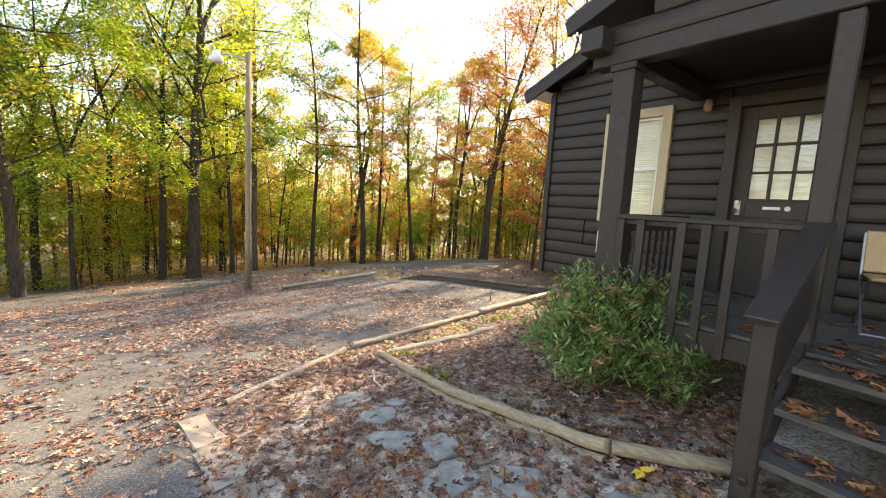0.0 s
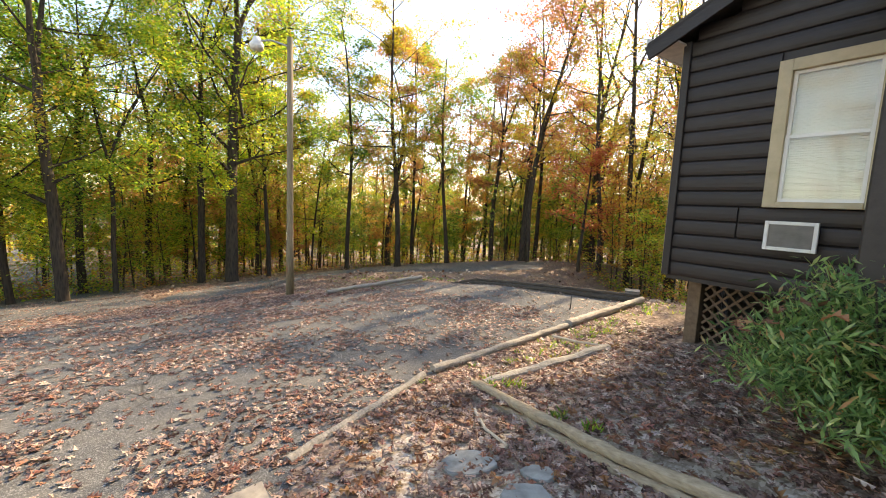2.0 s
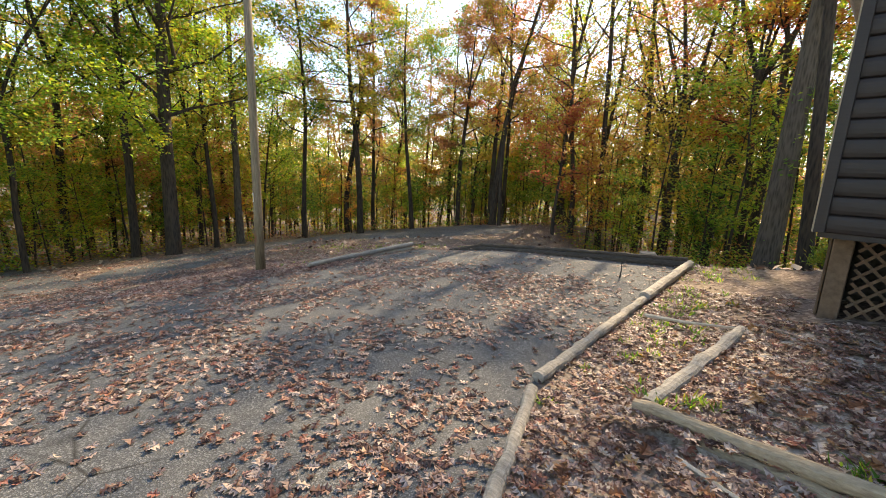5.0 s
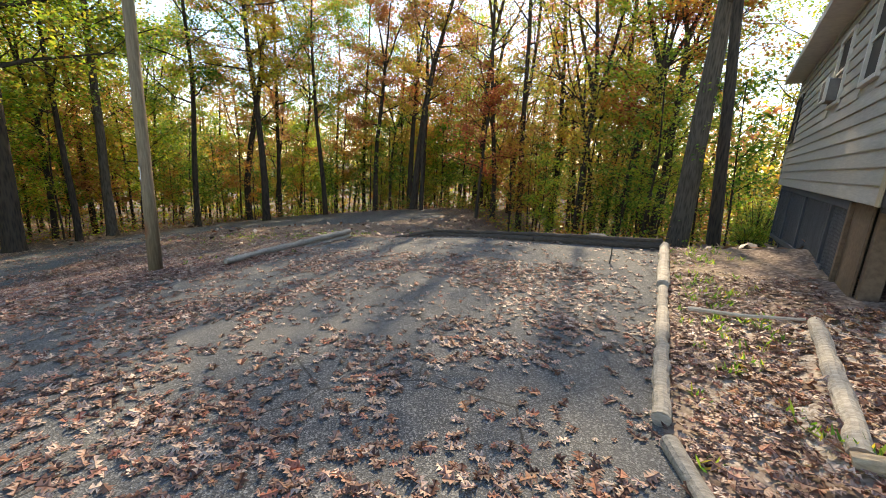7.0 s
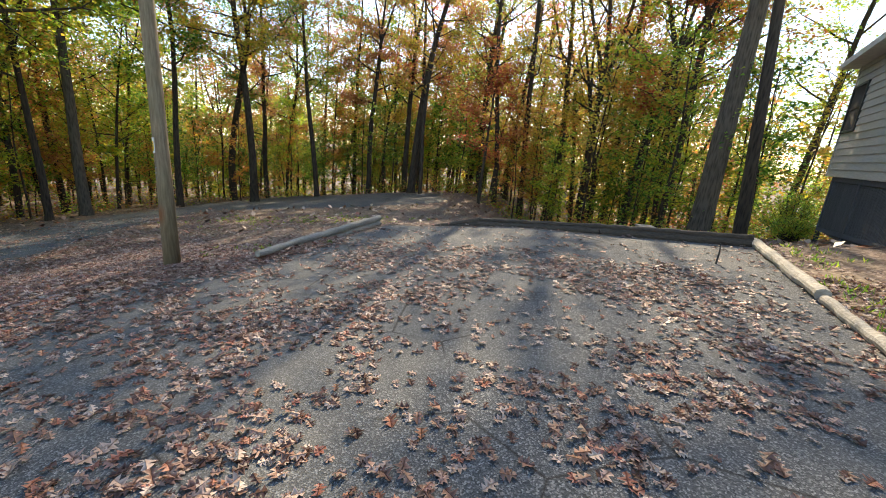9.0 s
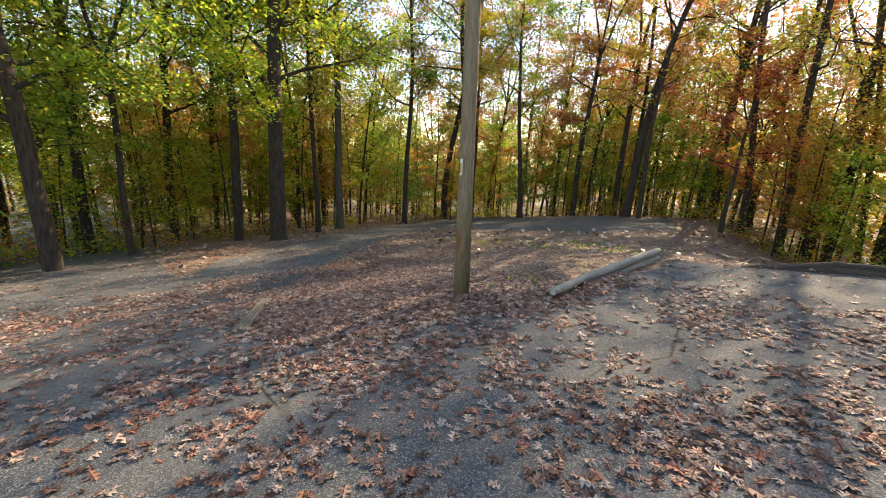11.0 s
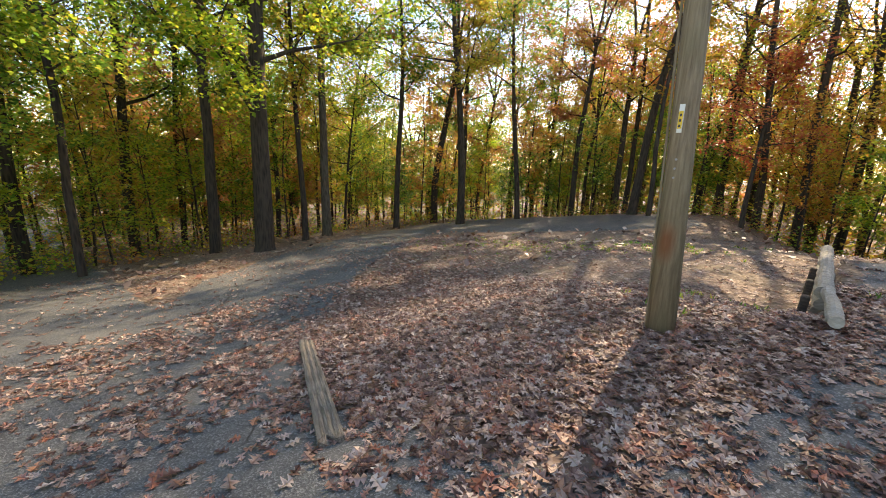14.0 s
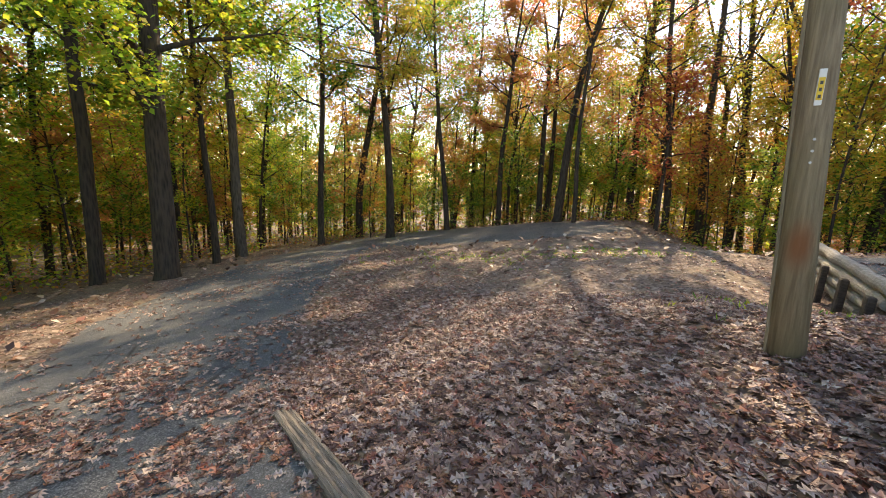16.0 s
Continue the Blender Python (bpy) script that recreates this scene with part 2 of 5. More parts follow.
def ground_material():
    """Cracked grey paving and brown forest floor, mixed by where the paving lies."""
    m = Mat("ground", 0.95)
    v = m.coords()
    at = m.node("ShaderNodeAttribute")
    at.attribute_name = "paved"
    edge = m.noise(v, 2.2, 5, 0.7)
    k = m.node("ShaderNodeMath")
    k.operation = "ADD"
    m.link(at.outputs["Fac"], k.inputs[0])
    m.link(edge, k.inputs[1])
    paved = m.ramp(k.outputs[0], [(0.92, (0, 0, 0)), (1.0, (1, 1, 1))])
    speck = m.node("ShaderNodeTexVoronoi", Scale=120.0)
    m.link(v, speck.inputs["Vector"])
    stone = m.ramp(speck.outputs["Color"], [(0.1, (0.032, 0.036, 0.041)), (0.6, (0.084, 0.091, 0.098)), (0.95, (0.29, 0.295, 0.295))])
    patch = m.noise(v, 0.55, 5, 0.6)
    stone = m.mix(m.ramp(patch, [(0.38, (0.0, 0.0, 0.0)), (0.68, (0.8, 0.8, 0.8))]), stone, m.mix(0.5, stone, (0.21, 0.20, 0.175)))
    crack = m.node("ShaderNodeTexVoronoi", Scale=1.3)
    crack.feature = "DISTANCE_TO_EDGE"
    wob = m.mix(0.4, v, m.node("ShaderNodeTexNoise", Scale=2.2, Detail=9.0, Roughness=0.7).outputs["Color"])
    m.link(wob, crack.inputs["Vector"])
    some = m.ramp(m.noise(v, 0.9, 3), [(0.45, (0, 0, 0)), (0.55, (1, 1, 1))])
    line = m.mix(1.0, m.ramp(crack.outputs["Distance"], [(0.0, (0.95, 0.95, 0.95)), (0.011, (0, 0, 0))]), some, "MULTIPLY")
    stone = m.mix(line, stone, (0.022, 0.02, 0.018))
    cell = m.node("ShaderNodeTexVoronoi", Scale=28.0)
    m.link(m.mix(0.05, v, m.node("ShaderNodeTexNoise", Scale=12.0).outputs["Color"]), cell.inputs["Vector"])
    floor = m.ramp(cell.outputs["Color"], [(0.1, (0.075, 0.047, 0.036)), (0.45, (0.17, 0.115, 0.088)), (0.75, (0.28, 0.205, 0.16)), (1.0, (0.40, 0.32, 0.26))])
    dirt = m.noise(v, 0.9, 5, 0.65)
    floor = m.mix(m.ramp(dirt, [(0.5, (0, 0, 0)), (0.75, (0.6, 0.6, 0.6))]), floor, (0.23, 0.19, 0.105))
    peb = m.node("ShaderNodeTexVoronoi", Scale=55.0)
    m.link(v, peb.inputs["Vector"])
    gravel = m.ramp(peb.outputs["Color"], [(0.1, (0.22, 0.165, 0.12)), (0.4, (0.44, 0.365, 0.285)), (0.8, (0.68, 0.60, 0.50)), (1.0, (0.78, 0.72, 0.64))])
    gat = m.node("ShaderNodeAttribute")
    gat.attribute_name = "grit"
    spread = m.ramp(m.noise(v, 1.8, 5, 0.7), [(0.36, (0, 0, 0)), (0.52, (0.9, 0.9, 0.9))])
    floor = m.mix(m.mix(1.0, spread, gat.outputs["Color"], "MULTIPLY"), floor, gravel)
    m.colour(m.mix(paved, floor, stone))
    m.bump(m.mix(paved, cell.outputs["Distance"], speck.outputs["Distance"]), 0.5, 0.006)
    return m.m


GROUND = ground_material()


# ---- building helpers ----
def part(name, bm, material, parent=None, label="", smooth=False):
    """Links a bmesh as one mesh object, under a thing or a part."""
    me = bpy.data.meshes.new(name)
    bm.normal_update()
    bm.to_mesh(me)
    bm.free()
    if smooth:
        me.polygons.foreach_set("use_smooth", [True] * len(me.polygons))
    me.materials.append(material)
    ob = new(name, me)
    ob.parent = parent
    return tagged(ob, label)


def thing(name, m, label, category, group="", kind=""):
    """An Empty at the base of a thing."""
    return tagged(place(new(name), m), label, category, group, kind)


def place(ob, m):
    ob.matrix_basis = m
    return ob


def box(lo, hi, bevel=0.0, bm=None):
    bm = bm or bmesh.new()
    c, s = [(a + b) / 2 for a, b in zip(lo, hi)], [max(b - a, 0.001) for a, b in zip(lo, hi)]
    r = bmesh.ops.create_cube(bm, size=1, matrix=Matrix.Translation(c) @ Matrix.Diagonal((*s, 1)))
    if bevel:
        es = list({e for v in r["verts"] for e in v.link_edges})
        bmesh.ops.bevel(bm, geom=es, offset=bevel, segments=1, affect="EDGES")
    return bm


def beam(a, b, width, height, bevel=0.006, bm=None):
    """A squared timber from a to b, its height upright."""
    a, b = Vector(a), Vector(b)
    d = b - a
    m = Matrix.Translation((a + b) / 2) @ d.to_track_quat("X", "Z").to_matrix().to_4x4()
    bm = bm or bmesh.new()
    r = bmesh.ops.create_cube(bm, size=1, matrix=m @ Matrix.Diagonal((d.length, width, height, 1)))
    if bevel:
        es = list({e for v in r["verts"] for e in v.link_edges})
        bmesh.ops.bevel(bm, geom=es, offset=bevel, segments=1, affect="EDGES")
    return bm


def tube(pts, radii, sides=8, cap=True):
    """Vertices and faces of a tapering tube along pts."""
    pts = [Vector(p) for p in pts]
    vs, fs = [], []
    side = None
    for i, p in enumerate(pts):
        d = (pts[min(i + 1, len(pts) - 1)] - pts[max(i - 1, 0)]).normalized()
        if side is None:
            side = d.cross(Vector((0, 1, 0)) if abs(d.y) < 0.9 else Vector((1, 0, 0))).normalized()
        side = (side - d * side.dot(d)).normalized()
        up = d.cross(side)
        for k in range(sides):
            a = 2 * math.pi * k / sides
            vs.append(p + (side * math.cos(a) + up * math.sin(a)) * radii[i])
    for i in range(len(pts) - 1):
        for k in range(sides):
            a, b = i * sides + k, i * sides + (k + 1) % sides
            fs.append((a, b, b + sides, a + sides))
    if cap:
        fs.append(tuple(reversed(range(sides))))
        fs.append(tuple(range((len(pts) - 1) * sides, len(pts) * sides)))
    return vs, fs


def tube_bm(pts, radii, sides=8, bm=None):
    bm = bm or bmesh.new()
    vs, fs = tube(pts, radii, sides)
    made = [bm.verts.new(v) for v in vs]
    for f in fs:
        bm.faces.new([made[i] for i in f])
    return bm


def mesh_object(name, vs, fs, material, parent=None, smooth=False):
    me = bpy.data.meshes.new(name)
    me.from_pydata(vs, [], fs)
    if smooth:
        me.polygons.foreach_set("use_smooth", [True] * len(me.polygons))
    me.materials.append(material)
    ob = new(name, me)
    ob.parent = parent
    return ob


def polygons_mesh(name, verts, per, material):
    """A mesh of loose polygons of the same count of corners, from an array of corners."""
    n = len(verts) // per
    me = bpy.data.meshes.new(name)
    me.vertices.add(len(verts))
    me.vertices.foreach_set("co", np.asarray(verts, dtype=np.float32).ravel())
    me.loops.add(n * per)
    me.loops.foreach_set("vertex_index", np.arange(n * per, dtype=np.int32))
    me.polygons.add(n)
    me.polygons.foreach_set("loop_start", np.arange(0, n * per, per, dtype=np.int32))
    me.update(calc_edges=True)
    me.materials.append(material)
    return me


# ---- the lie of the land ----
def sstep(a, b, v):
    k = min(max((v - a) / (b - a), 0.0), 1.0)
    return k * k * (3 - 2 * k)


KX = [-140, -60, -34, -25.3, -22, -19.8, -17.2, -16.3, -15, -13.7, -12.6, -11, -9, -6, -4.4, -3, -1.5, 0, 1, 10, 80]
KZ = [-13, -8.8, -5.1, -3.72, -3.22, -2.93, -2.65, -2.46, -2.17, -1.83, -1.58, -1.45, -1.14, -0.9, -0.76, -0.57, -0.25, -0.05, 0.0, 0.3, 1.5]


def slope(x, y):
    """Height of the ground: a hillside that falls away past the paving, with a step at the retaining logs."""
    z = sum(float(np.interp(x + d, KX, KZ)) for d in (-0.5, 0, 0.5)) / 3
    z -= (0.02 + 0.16 * sstep(-17.5, -10.8, x)) * min(max(y - 9.5, 0), 40) + 0.10 * min(max(y - 30, 0), 30)
    z -= 0.12 * max(-2 - y, 0) * sstep(-12, -20, x)
    if x < -11.85:
        z -= (0.2 * sstep(-16, -12.6, x) + 0.24 * sstep(-13.4, -12.2, x)) * sstep(5.8, 7.6, y) * (1 - sstep(10.5, 14, y))
    if 3.2 < y < 6.0 and -4.35 + 0.26 * (y - 3.46) < x < -0.3:
        z += 0.06
    return max(z, -14.0)


def crossing(y, x, line):
    """Where a line of (y, x) pairs stands at y."""
    return float(np.interp(y, [p[0] for p in line], [p[1] for p in line]))


KERB = [(-6, 0.5), (0.6, -2.2), (1.3, -3.9), (1.75, -4.45), (3.45, -5.02), (9.3, -4.82)]
DRIVE_EDGE = [(2.4, -14.6), (3.1, -15.3), (3.9, -16.8), (6.2, -19.2), (12, -24), (20, -28), (28, -30)]


def paved(x, y):
    """1 on the paving, 0 on the leafy ground, with a soft edge."""
    right = crossing(y, x, KERB) if y < 9.3 else -99
    pad = min(right - x, 9.3 - y, 14 + x if y < 2.6 else x + 12.0 + 0.35 * max(4.6 - y, -1))
    isle = 2.5 + 0.75 * (-12.0 - x) if x > -12.6 else 2.9 - 0.12 * (-12.6 - x)
    front = min(right - x, 4.6 - (0.0 if x > -11.8 else 4.6 - max(isle, 2.6)) - y, y + 8)
    left = crossing(y, x, DRIVE_EDGE) if y > 2.4 else -11.0
    drive = min(left - x, x - left + (5.2 if y > 2.4 else 13.5), y + 6)
    crest = 1.2 - math.hypot((x + 24.5) / 7.0, (y - 22.0) / 5.5)
    return sstep(-0.25, 0.25, max(pad, front, drive, crest * 2))


def grit(x, y):
    """1 where pale pea gravel lies between the leaves, round the path and the planting bed."""
    return sstep(0.0, 0.5, min(x - crossing(y, x, KERB), 0.6 - x, y + 1.0, 6.2 - y))


def axis(lo, hi, a, b, fine, grow=1.22):
    """Grid lines: fine between a and b, ever wider out to lo and hi."""
    out = list(np.arange(a, b + 1e-6, fine))
    step, v = fine, a
    while v > lo:
        step *= grow
        v -= step
        out.insert(0, v)
    step, v = fine, out[-1]
    while v < hi:
        step *= grow
        v += step
        out.append(v)
    return out


def surface(x, y):
    """The ground as built: the slope with its small bumps."""
    n = noise.noise((x * 0.5, y * 0.5, 0)) * 0.05 + noise.noise((x * 2.1, y * 2.1, 5)) * 0.012
    return slope(x, y) + n * (1 - 0.7 * paved(x, y)) - 0.02


def build_ground():
    xs, ys = axis(-420, 420, -24, 1.5, 0.2), axis(-420, 420, -2, 12, 0.2)
    vs, mask = [], []
    for y in ys:
        for x in xs:
            vs.append((x, y, surface(x, y)))
            mask.append(paved(x, y))
    w = len(xs)
    fs = [(j * w + i, j * w + i + 1, (j + 1) * w + i + 1, (j + 1) * w + i) for j in range(len(ys) - 1) for i in range(w - 1)]
    ob = mesh_object("ground", vs, fs, GROUND, smooth=True)
    at = ob.data.attributes.new("paved", "FLOAT", "POINT")
    at.data.foreach_set("value", [float(v) for v in mask])
    at = ob.data.attributes.new("grit", "FLOAT", "POINT")
    at.data.foreach_set("value", [grit(v[0], v[1]) for v in vs])
    return tagged(ob, "cracked grey paving and brown leaf-strewn forest floor", "ground", kind="structure")


build_ground()


# ---- the cabin, in its own axes: u along the front, v to the back ----
H = pose(-3.37, 6.10, 0, 0, 0, -9)
WIDE, LONG, SILL, EAVE, PITCH, DECK = 8.5, 10.0, 0.38, 3.22, 0.42, 0.56
cabin = thing("cabin", H, "dark-stained log-fronted cabin with beige side siding on a slope", "house")


def half_log(length, height, bulge=0.026):
    """A half-round log lying along x, its flat side at y = 0."""
    bm = bmesh.new()
    n = 6
    rings = []
    for x in (0.0, length):
        ring = [bm.verts.new((x, 0, 0.0))]
        for k in range(n + 1):
            a = math.pi * k / n
            ring.append(bm.verts.new((x, -0.012 - bulge * math.sin(a) ** 0.8, height * (0.5 - 0.49 * math.cos(a)))))
        ring.append(bm.verts.new((x, 0, height)))
        rings.append(ring)
    for k in range(len(rings[0]) - 1):
        bm.faces.new((rings[0][k], rings[1][k], rings[1][k + 1], rings[0][k + 1]))
    bm.faces.new(rings[0][::-1])
    bm.faces.new(rings[1])
    return bm


def log_course(wall, z, spans, height=0.1775, v=0.0):
    for a, b in spans:
        ob = part("log", half_log(b - a, height), STAIN, wall, smooth=False)
        ob.location = (a, v, z)


def spans_less(a, b, holes):
    out, at = [], a
    for lo, hi in sorted(holes):
        if lo - at > 0.06:
            out.append((at, lo))
        at = max(at, hi)
    if b - at > 0.06:
        out.append((at, b))
    return out


def build_front():
    bm = bmesh.new()
    for lo, hi in (((0, 0, SILL), (0.98, 0.14, EAVE)), ((0.98, 0, SILL), (1.80, 0.14, 1.30)), ((0.98, 0, 2.73), (1.80, 0.14, EAVE)), ((1.80, 0, SILL), (2.52, 0.14, EAVE)),
                   ((2.52, 0, SILL), (3.40, 0.14, DECK)), ((2.52, 0, 2.66), (3.40, 0.14, EAVE)), ((3.40, 0, SILL), (WIDE, 0.14, EAVE))):
        box(lo, hi, bm=bm)
    wall = part("front_wall", bm, STAIN, cabin, "dark brown half-log wall")
    z = SILL
    while z < EAVE + PITCH * WIDE / 2 - 0.1:
        holes = []
        if z < 2.76 and z + 0.17 > 1.27:
            holes.append((0.95, 1.83))
        if z < 2.74 and z + 0.17 > DECK:
            holes.append((2.42, 3.50))
        if 0.9 < z < 1.2:
            holes.append((0.72, 0.74))
        inset = max(0.0, (z + 0.17 - EAVE) / PITCH - 0.3)
        log_course(wall, z, spans_less(max(0.05, inset), min(WIDE, WIDE - inset), holes))
        z += 0.1775
    bm = bmesh.new()
    tri = [(0.0, 0.02, EAVE), (WIDE, 0.02, EAVE), (WIDE / 2, 0.02, EAVE + PITCH * WIDE / 2)]
    a = [bm.verts.new(p) for p in tri]
    b = [bm.verts.new((p[0], p[1] + 0.1, p[2])) for p in tri]
    bm.faces.new(a), bm.faces.new(b[::-1])
    for i in range(3):
        bm.faces.new((a[i], b[i], b[(i + 1) % 3], a[(i + 1) % 3]))
    part("gable", bm, STAIN, cabin)
    part("corner_board", box((-0.03, -0.075, SILL), (0.055, 0.06, EAVE), 0.004), STAIN, cabin)
    part("corner_board", box((-0.045, -0.05, SILL), (-0.03, 0.07, EAVE), 0.003), TAN, cabin, "tan corner trim")


def build_window(u0, u1, z0, z1):
    win = tagged(new("window"), "tan-trimmed sash window with closed cream blinds")
    win.parent = cabin
    t = 0.115
    part("trim", box((u0, -0.085, z0), (u0 + t, 0.02, z1), 0.005), TAN, win)
    part("trim", box((u1 - t, -0.085, z0), (u1, 0.02, z1), 0.005), TAN, win)
    part("trim", box((u0 + t, -0.085, z1 - t), (u1 - t, 0.02, z1), 0.005), TAN, win)
    part("sill", box((u0 + t, -0.095, z0), (u1 - t, 0.02, z0 + 0.06), 0.005), TAN, win)
    a, b, lo, hi = u0 + t, u1 - t, z0 + 0.06, z1 - t
    mid = (lo + hi) / 2
    for v, s0, s1 in ((-0.03, mid - 0.01, hi), (-0.05, lo, mid + 0.02)):
        bm = box((a, v, s0), (a + 0.035, v + 0.03, s1), 0.003)
        box((b - 0.035, v, s0), (b, v + 0.03, s1), 0.003, bm)
        box((a + 0.035, v, s0), (b - 0.035, v + 0.03, s0 + 0.035), 0.003, bm)
        box((a + 0.035, v, s1 - 0.035), (b - 0.035, v + 0.03, s1), 0.003, bm)
        part("sash", bm, WHITE, win)
        pane = part("pane", box((a + 0.03, v + 0.012, s0 + 0.03), (b - 0.03, v + 0.016, s1 - 0.03)), GLASS, win)
        pane.visible_shadow = False
    slat = box((a, 0.03, -0.0115), (b, 0.033, 0.0115))
    bmesh.ops.rotate(slat, verts=slat.verts, cent=(0, 0.0315, 0), matrix=Matrix.Rotation(radians(42), 3, "X"))
    first = part("blind_slat", slat, BLIND, win)
    first.location.z = lo + 0.015
    for k in range(1, int((hi - lo) / 0.024)):
        ob = new("blind_slat", first.data)
        ob.parent, ob.location.z = win, lo + 0.015 + 0.024 * k
    part("backing", box((a - 0.02, 0.09, lo - 0.02), (b + 0.02, 0.10, hi + 0.02)), BLIND, win)


def build_door():
    door = tagged(new("door"), "dark brown door with nine panes and a closed blind")
    door.parent = cabin
    u0, u1, z0, z1 = 2.54, 3.38, DECK + 0.01, 2.63
    g0, g1, h0, h1 = 2.67, 3.235, 1.63, 2.51
    bm = box((u0, 0.02, z0), (g0, 0.065, z1), 0.004)
    box((g1, 0.02, z0), (u1, 0.065, z1), 0.004, bm)
    box((g0, 0.02, h1), (g1, 0.065, z1), 0.004, bm)
    box((g0, 0.02, z0), (g1, 0.065, h0), 0.004, bm)
    part("leaf", bm, TIMBER, door)
    for p in ((u0 + 0.1, u0 + 0.38), (u1 - 0.38, u1 - 0.1)):
        part("panel", box((p[0], 0.008, z0 + 0.12), (p[1], 0.02, 1.44), 0.006), TIMBER, door)
    for k in range(4):
        x = g0 + (g1 - g0) * k / 3
        part("muntin", box((x - 0.013, 0.005, h0 - 0.015), (x + 0.013, 0.05, h1 + 0.015), 0.003), TIMBER, door)
        z = h0 + (h1 - h0) * k / 3
        part("muntin", box((g0, 0.008, z - 0.013), (g1, 0.048, z + 0.013), 0.003), TIMBER, door)
    for i in range(3):
        for k in range(3):
            a, b = g0 + (g1 - g0) * i / 3, h0 + (h1 - h0) * k / 3
            pane = part("pane", box((a + 0.012, 0.028, b + 0.012), (a + (g1 - g0) / 3 - 0.012, 0.032, b + (h1 - h0) / 3 - 0.012)), GLASS, door)
            pane.visible_shadow = False
    slat = box((g0 - 0.01, 0.085, -0.011), (g1 + 0.01, 0.088, 0.011))
    bmesh.ops.rotate(slat, verts=slat.verts, cent=(0, 0.0865, 0), matrix=Matrix.Rotation(radians(42), 3, "X"))
    first = part("blind_slat", slat, BLIND, door)
    first.location.z = h0
    for k in range(1, 38):
        ob = new("blind_slat", first.data)
        ob.parent, ob.location.z = door, h0 + 0.024 * k
    part("backing", box((g0 - 0.02, 0.12, h0 - 0.03), (g1 + 0.02, 0.125, h1 + 0.03)), BLIND, door)
    part("plate", box((2.565, 0.012, 1.46), (2.625, 0.02, 1.62), 0.003), METAL, door, "steel lock plate")
    bm = tube_bm([(2.595, 0.015, 1.50), (2.595, -0.03, 1.50), (2.595, -0.05, 1.50)], [0.012, 0.012, 0.03], 10)
    part("knob", bm, METAL, door, "round steel knob", True)
    bm = tube_bm([(2.595, 0.015, 1.60), (2.595, -0.01, 1.60)], [0.026, 0.022], 10)
    part("lock", bm, METAL, door, "round steel deadbolt")
    part("sticker", box((2.83, 0.012, 1.53), (2.98, 0.0185, 1.56)), WHITE, door, "small white strip")
    bm = tube_bm([(3.04, 0.02, 1.545), (3.04, 0.012, 1.545)], [0.026, 0.026], 14)
    part("badge", bm, WHITE, door, "small white oval badge")
    for lo, hi in (((2.42, -0.08, DECK), (2.54, 0.06, 2.75)), ((3.38, -0.08, DECK), (3.50, 0.06, 2.75)), ((2.54, -0.08, 2.63), (3.38, 0.06, 2.75))):
        part("casing", box(lo, hi, 0.005), TIMBER, door)
    part("threshold", box((2.54, -0.08, DECK), (3.38, 0.08, DECK + 0.02)), TIMBER, door)


def build_sides():
    wall = part("side_wall", box((0, 0.14, SILL), (0.12, LONG, EAVE)), SIDING, cabin, "beige lapped siding wall")
    course = 0.178
    holes = [(3.55, 4.50, 1.75, 2.85), (1.45, 2.30, 1.75, 2.85), (8.75, 9.92, 1.5, 2.68)]
    z = SILL
    while z < EAVE - 0.02:
        cut = [(a, b) for a, b, lo, hi in holes if z < hi and z + course > lo]
        for a, b in spans_less(0.14, LONG, cut):
            bm = bmesh.new()
            vs = [bm.verts.new(p) for p in ((-0.004, a, z + course), (-0.026, a, z + 0.012), (-0.022, a, z), (0.0, a, z + 0.006), (-0.004, b, z + course), (-0.026, b, z + 0.012), (-0.022, b, z), (0.0, b, z + 0.006))]
            for q in ((0, 1, 5, 4), (1, 2, 6, 5), (2, 3, 7, 6), (0, 4, 7, 3), (0, 3, 2, 1), (4, 5, 6, 7)):
                bm.faces.new([vs[i] for i in q])
            part("board", bm, SIDING, wall)
        z += course
    for a, b, lo, hi in holes:
        win = tagged(new("window"), "dark side window in a pale frame")
        win.parent = cabin
        for p, q in (((-0.05, a, lo), (0.02, a + 0.06, hi)), ((-0.05, b - 0.06, lo), (0.02, b, hi)), ((-0.05, a + 0.06, hi - 0.06), (0.02, b - 0.06, hi)), ((-0.05, a + 0.06, lo), (0.02, b - 0.06, lo + 0.06))):
            part("frame", box(p, q, 0.004), SOFFIT if b < 8 else DARKMETAL, win)
        part("rail", box((-0.03, a + 0.06, (lo + hi) / 2 - 0.02), (-0.005, b - 0.06, (lo + hi) / 2 + 0.02)), SOFFIT if b < 8 else DARKMETAL, win)
        part("screen", box((-0.012, a + 0.06, lo + 0.06), (-0.008, b - 0.06, hi - 0.06)), DARKROOM, win, "dark insect screen")
    part("end_trim", box((-0.035, LONG - 0.06, SILL), (0.0, LONG + 0.03, EAVE), 0.004), SIDING, cabin)
    part("back_wall", box((0, LONG, SILL), (WIDE, LONG + 0.14, EAVE)), SIDING, cabin)
    part("far_side_wall", box((WIDE - 0.12, 0.14, SILL), (WIDE, LONG, EAVE)), SIDING, cabin)
    part("floor", box((0.12, 0.14, SILL), (WIDE - 0.12, LONG, SILL + 0.16)), DARKROOM, cabin)
    part("rim_joist", box((0.0, 0.0, SILL - 0.05), (WIDE, 0.05, SILL)), STAIN, cabin)


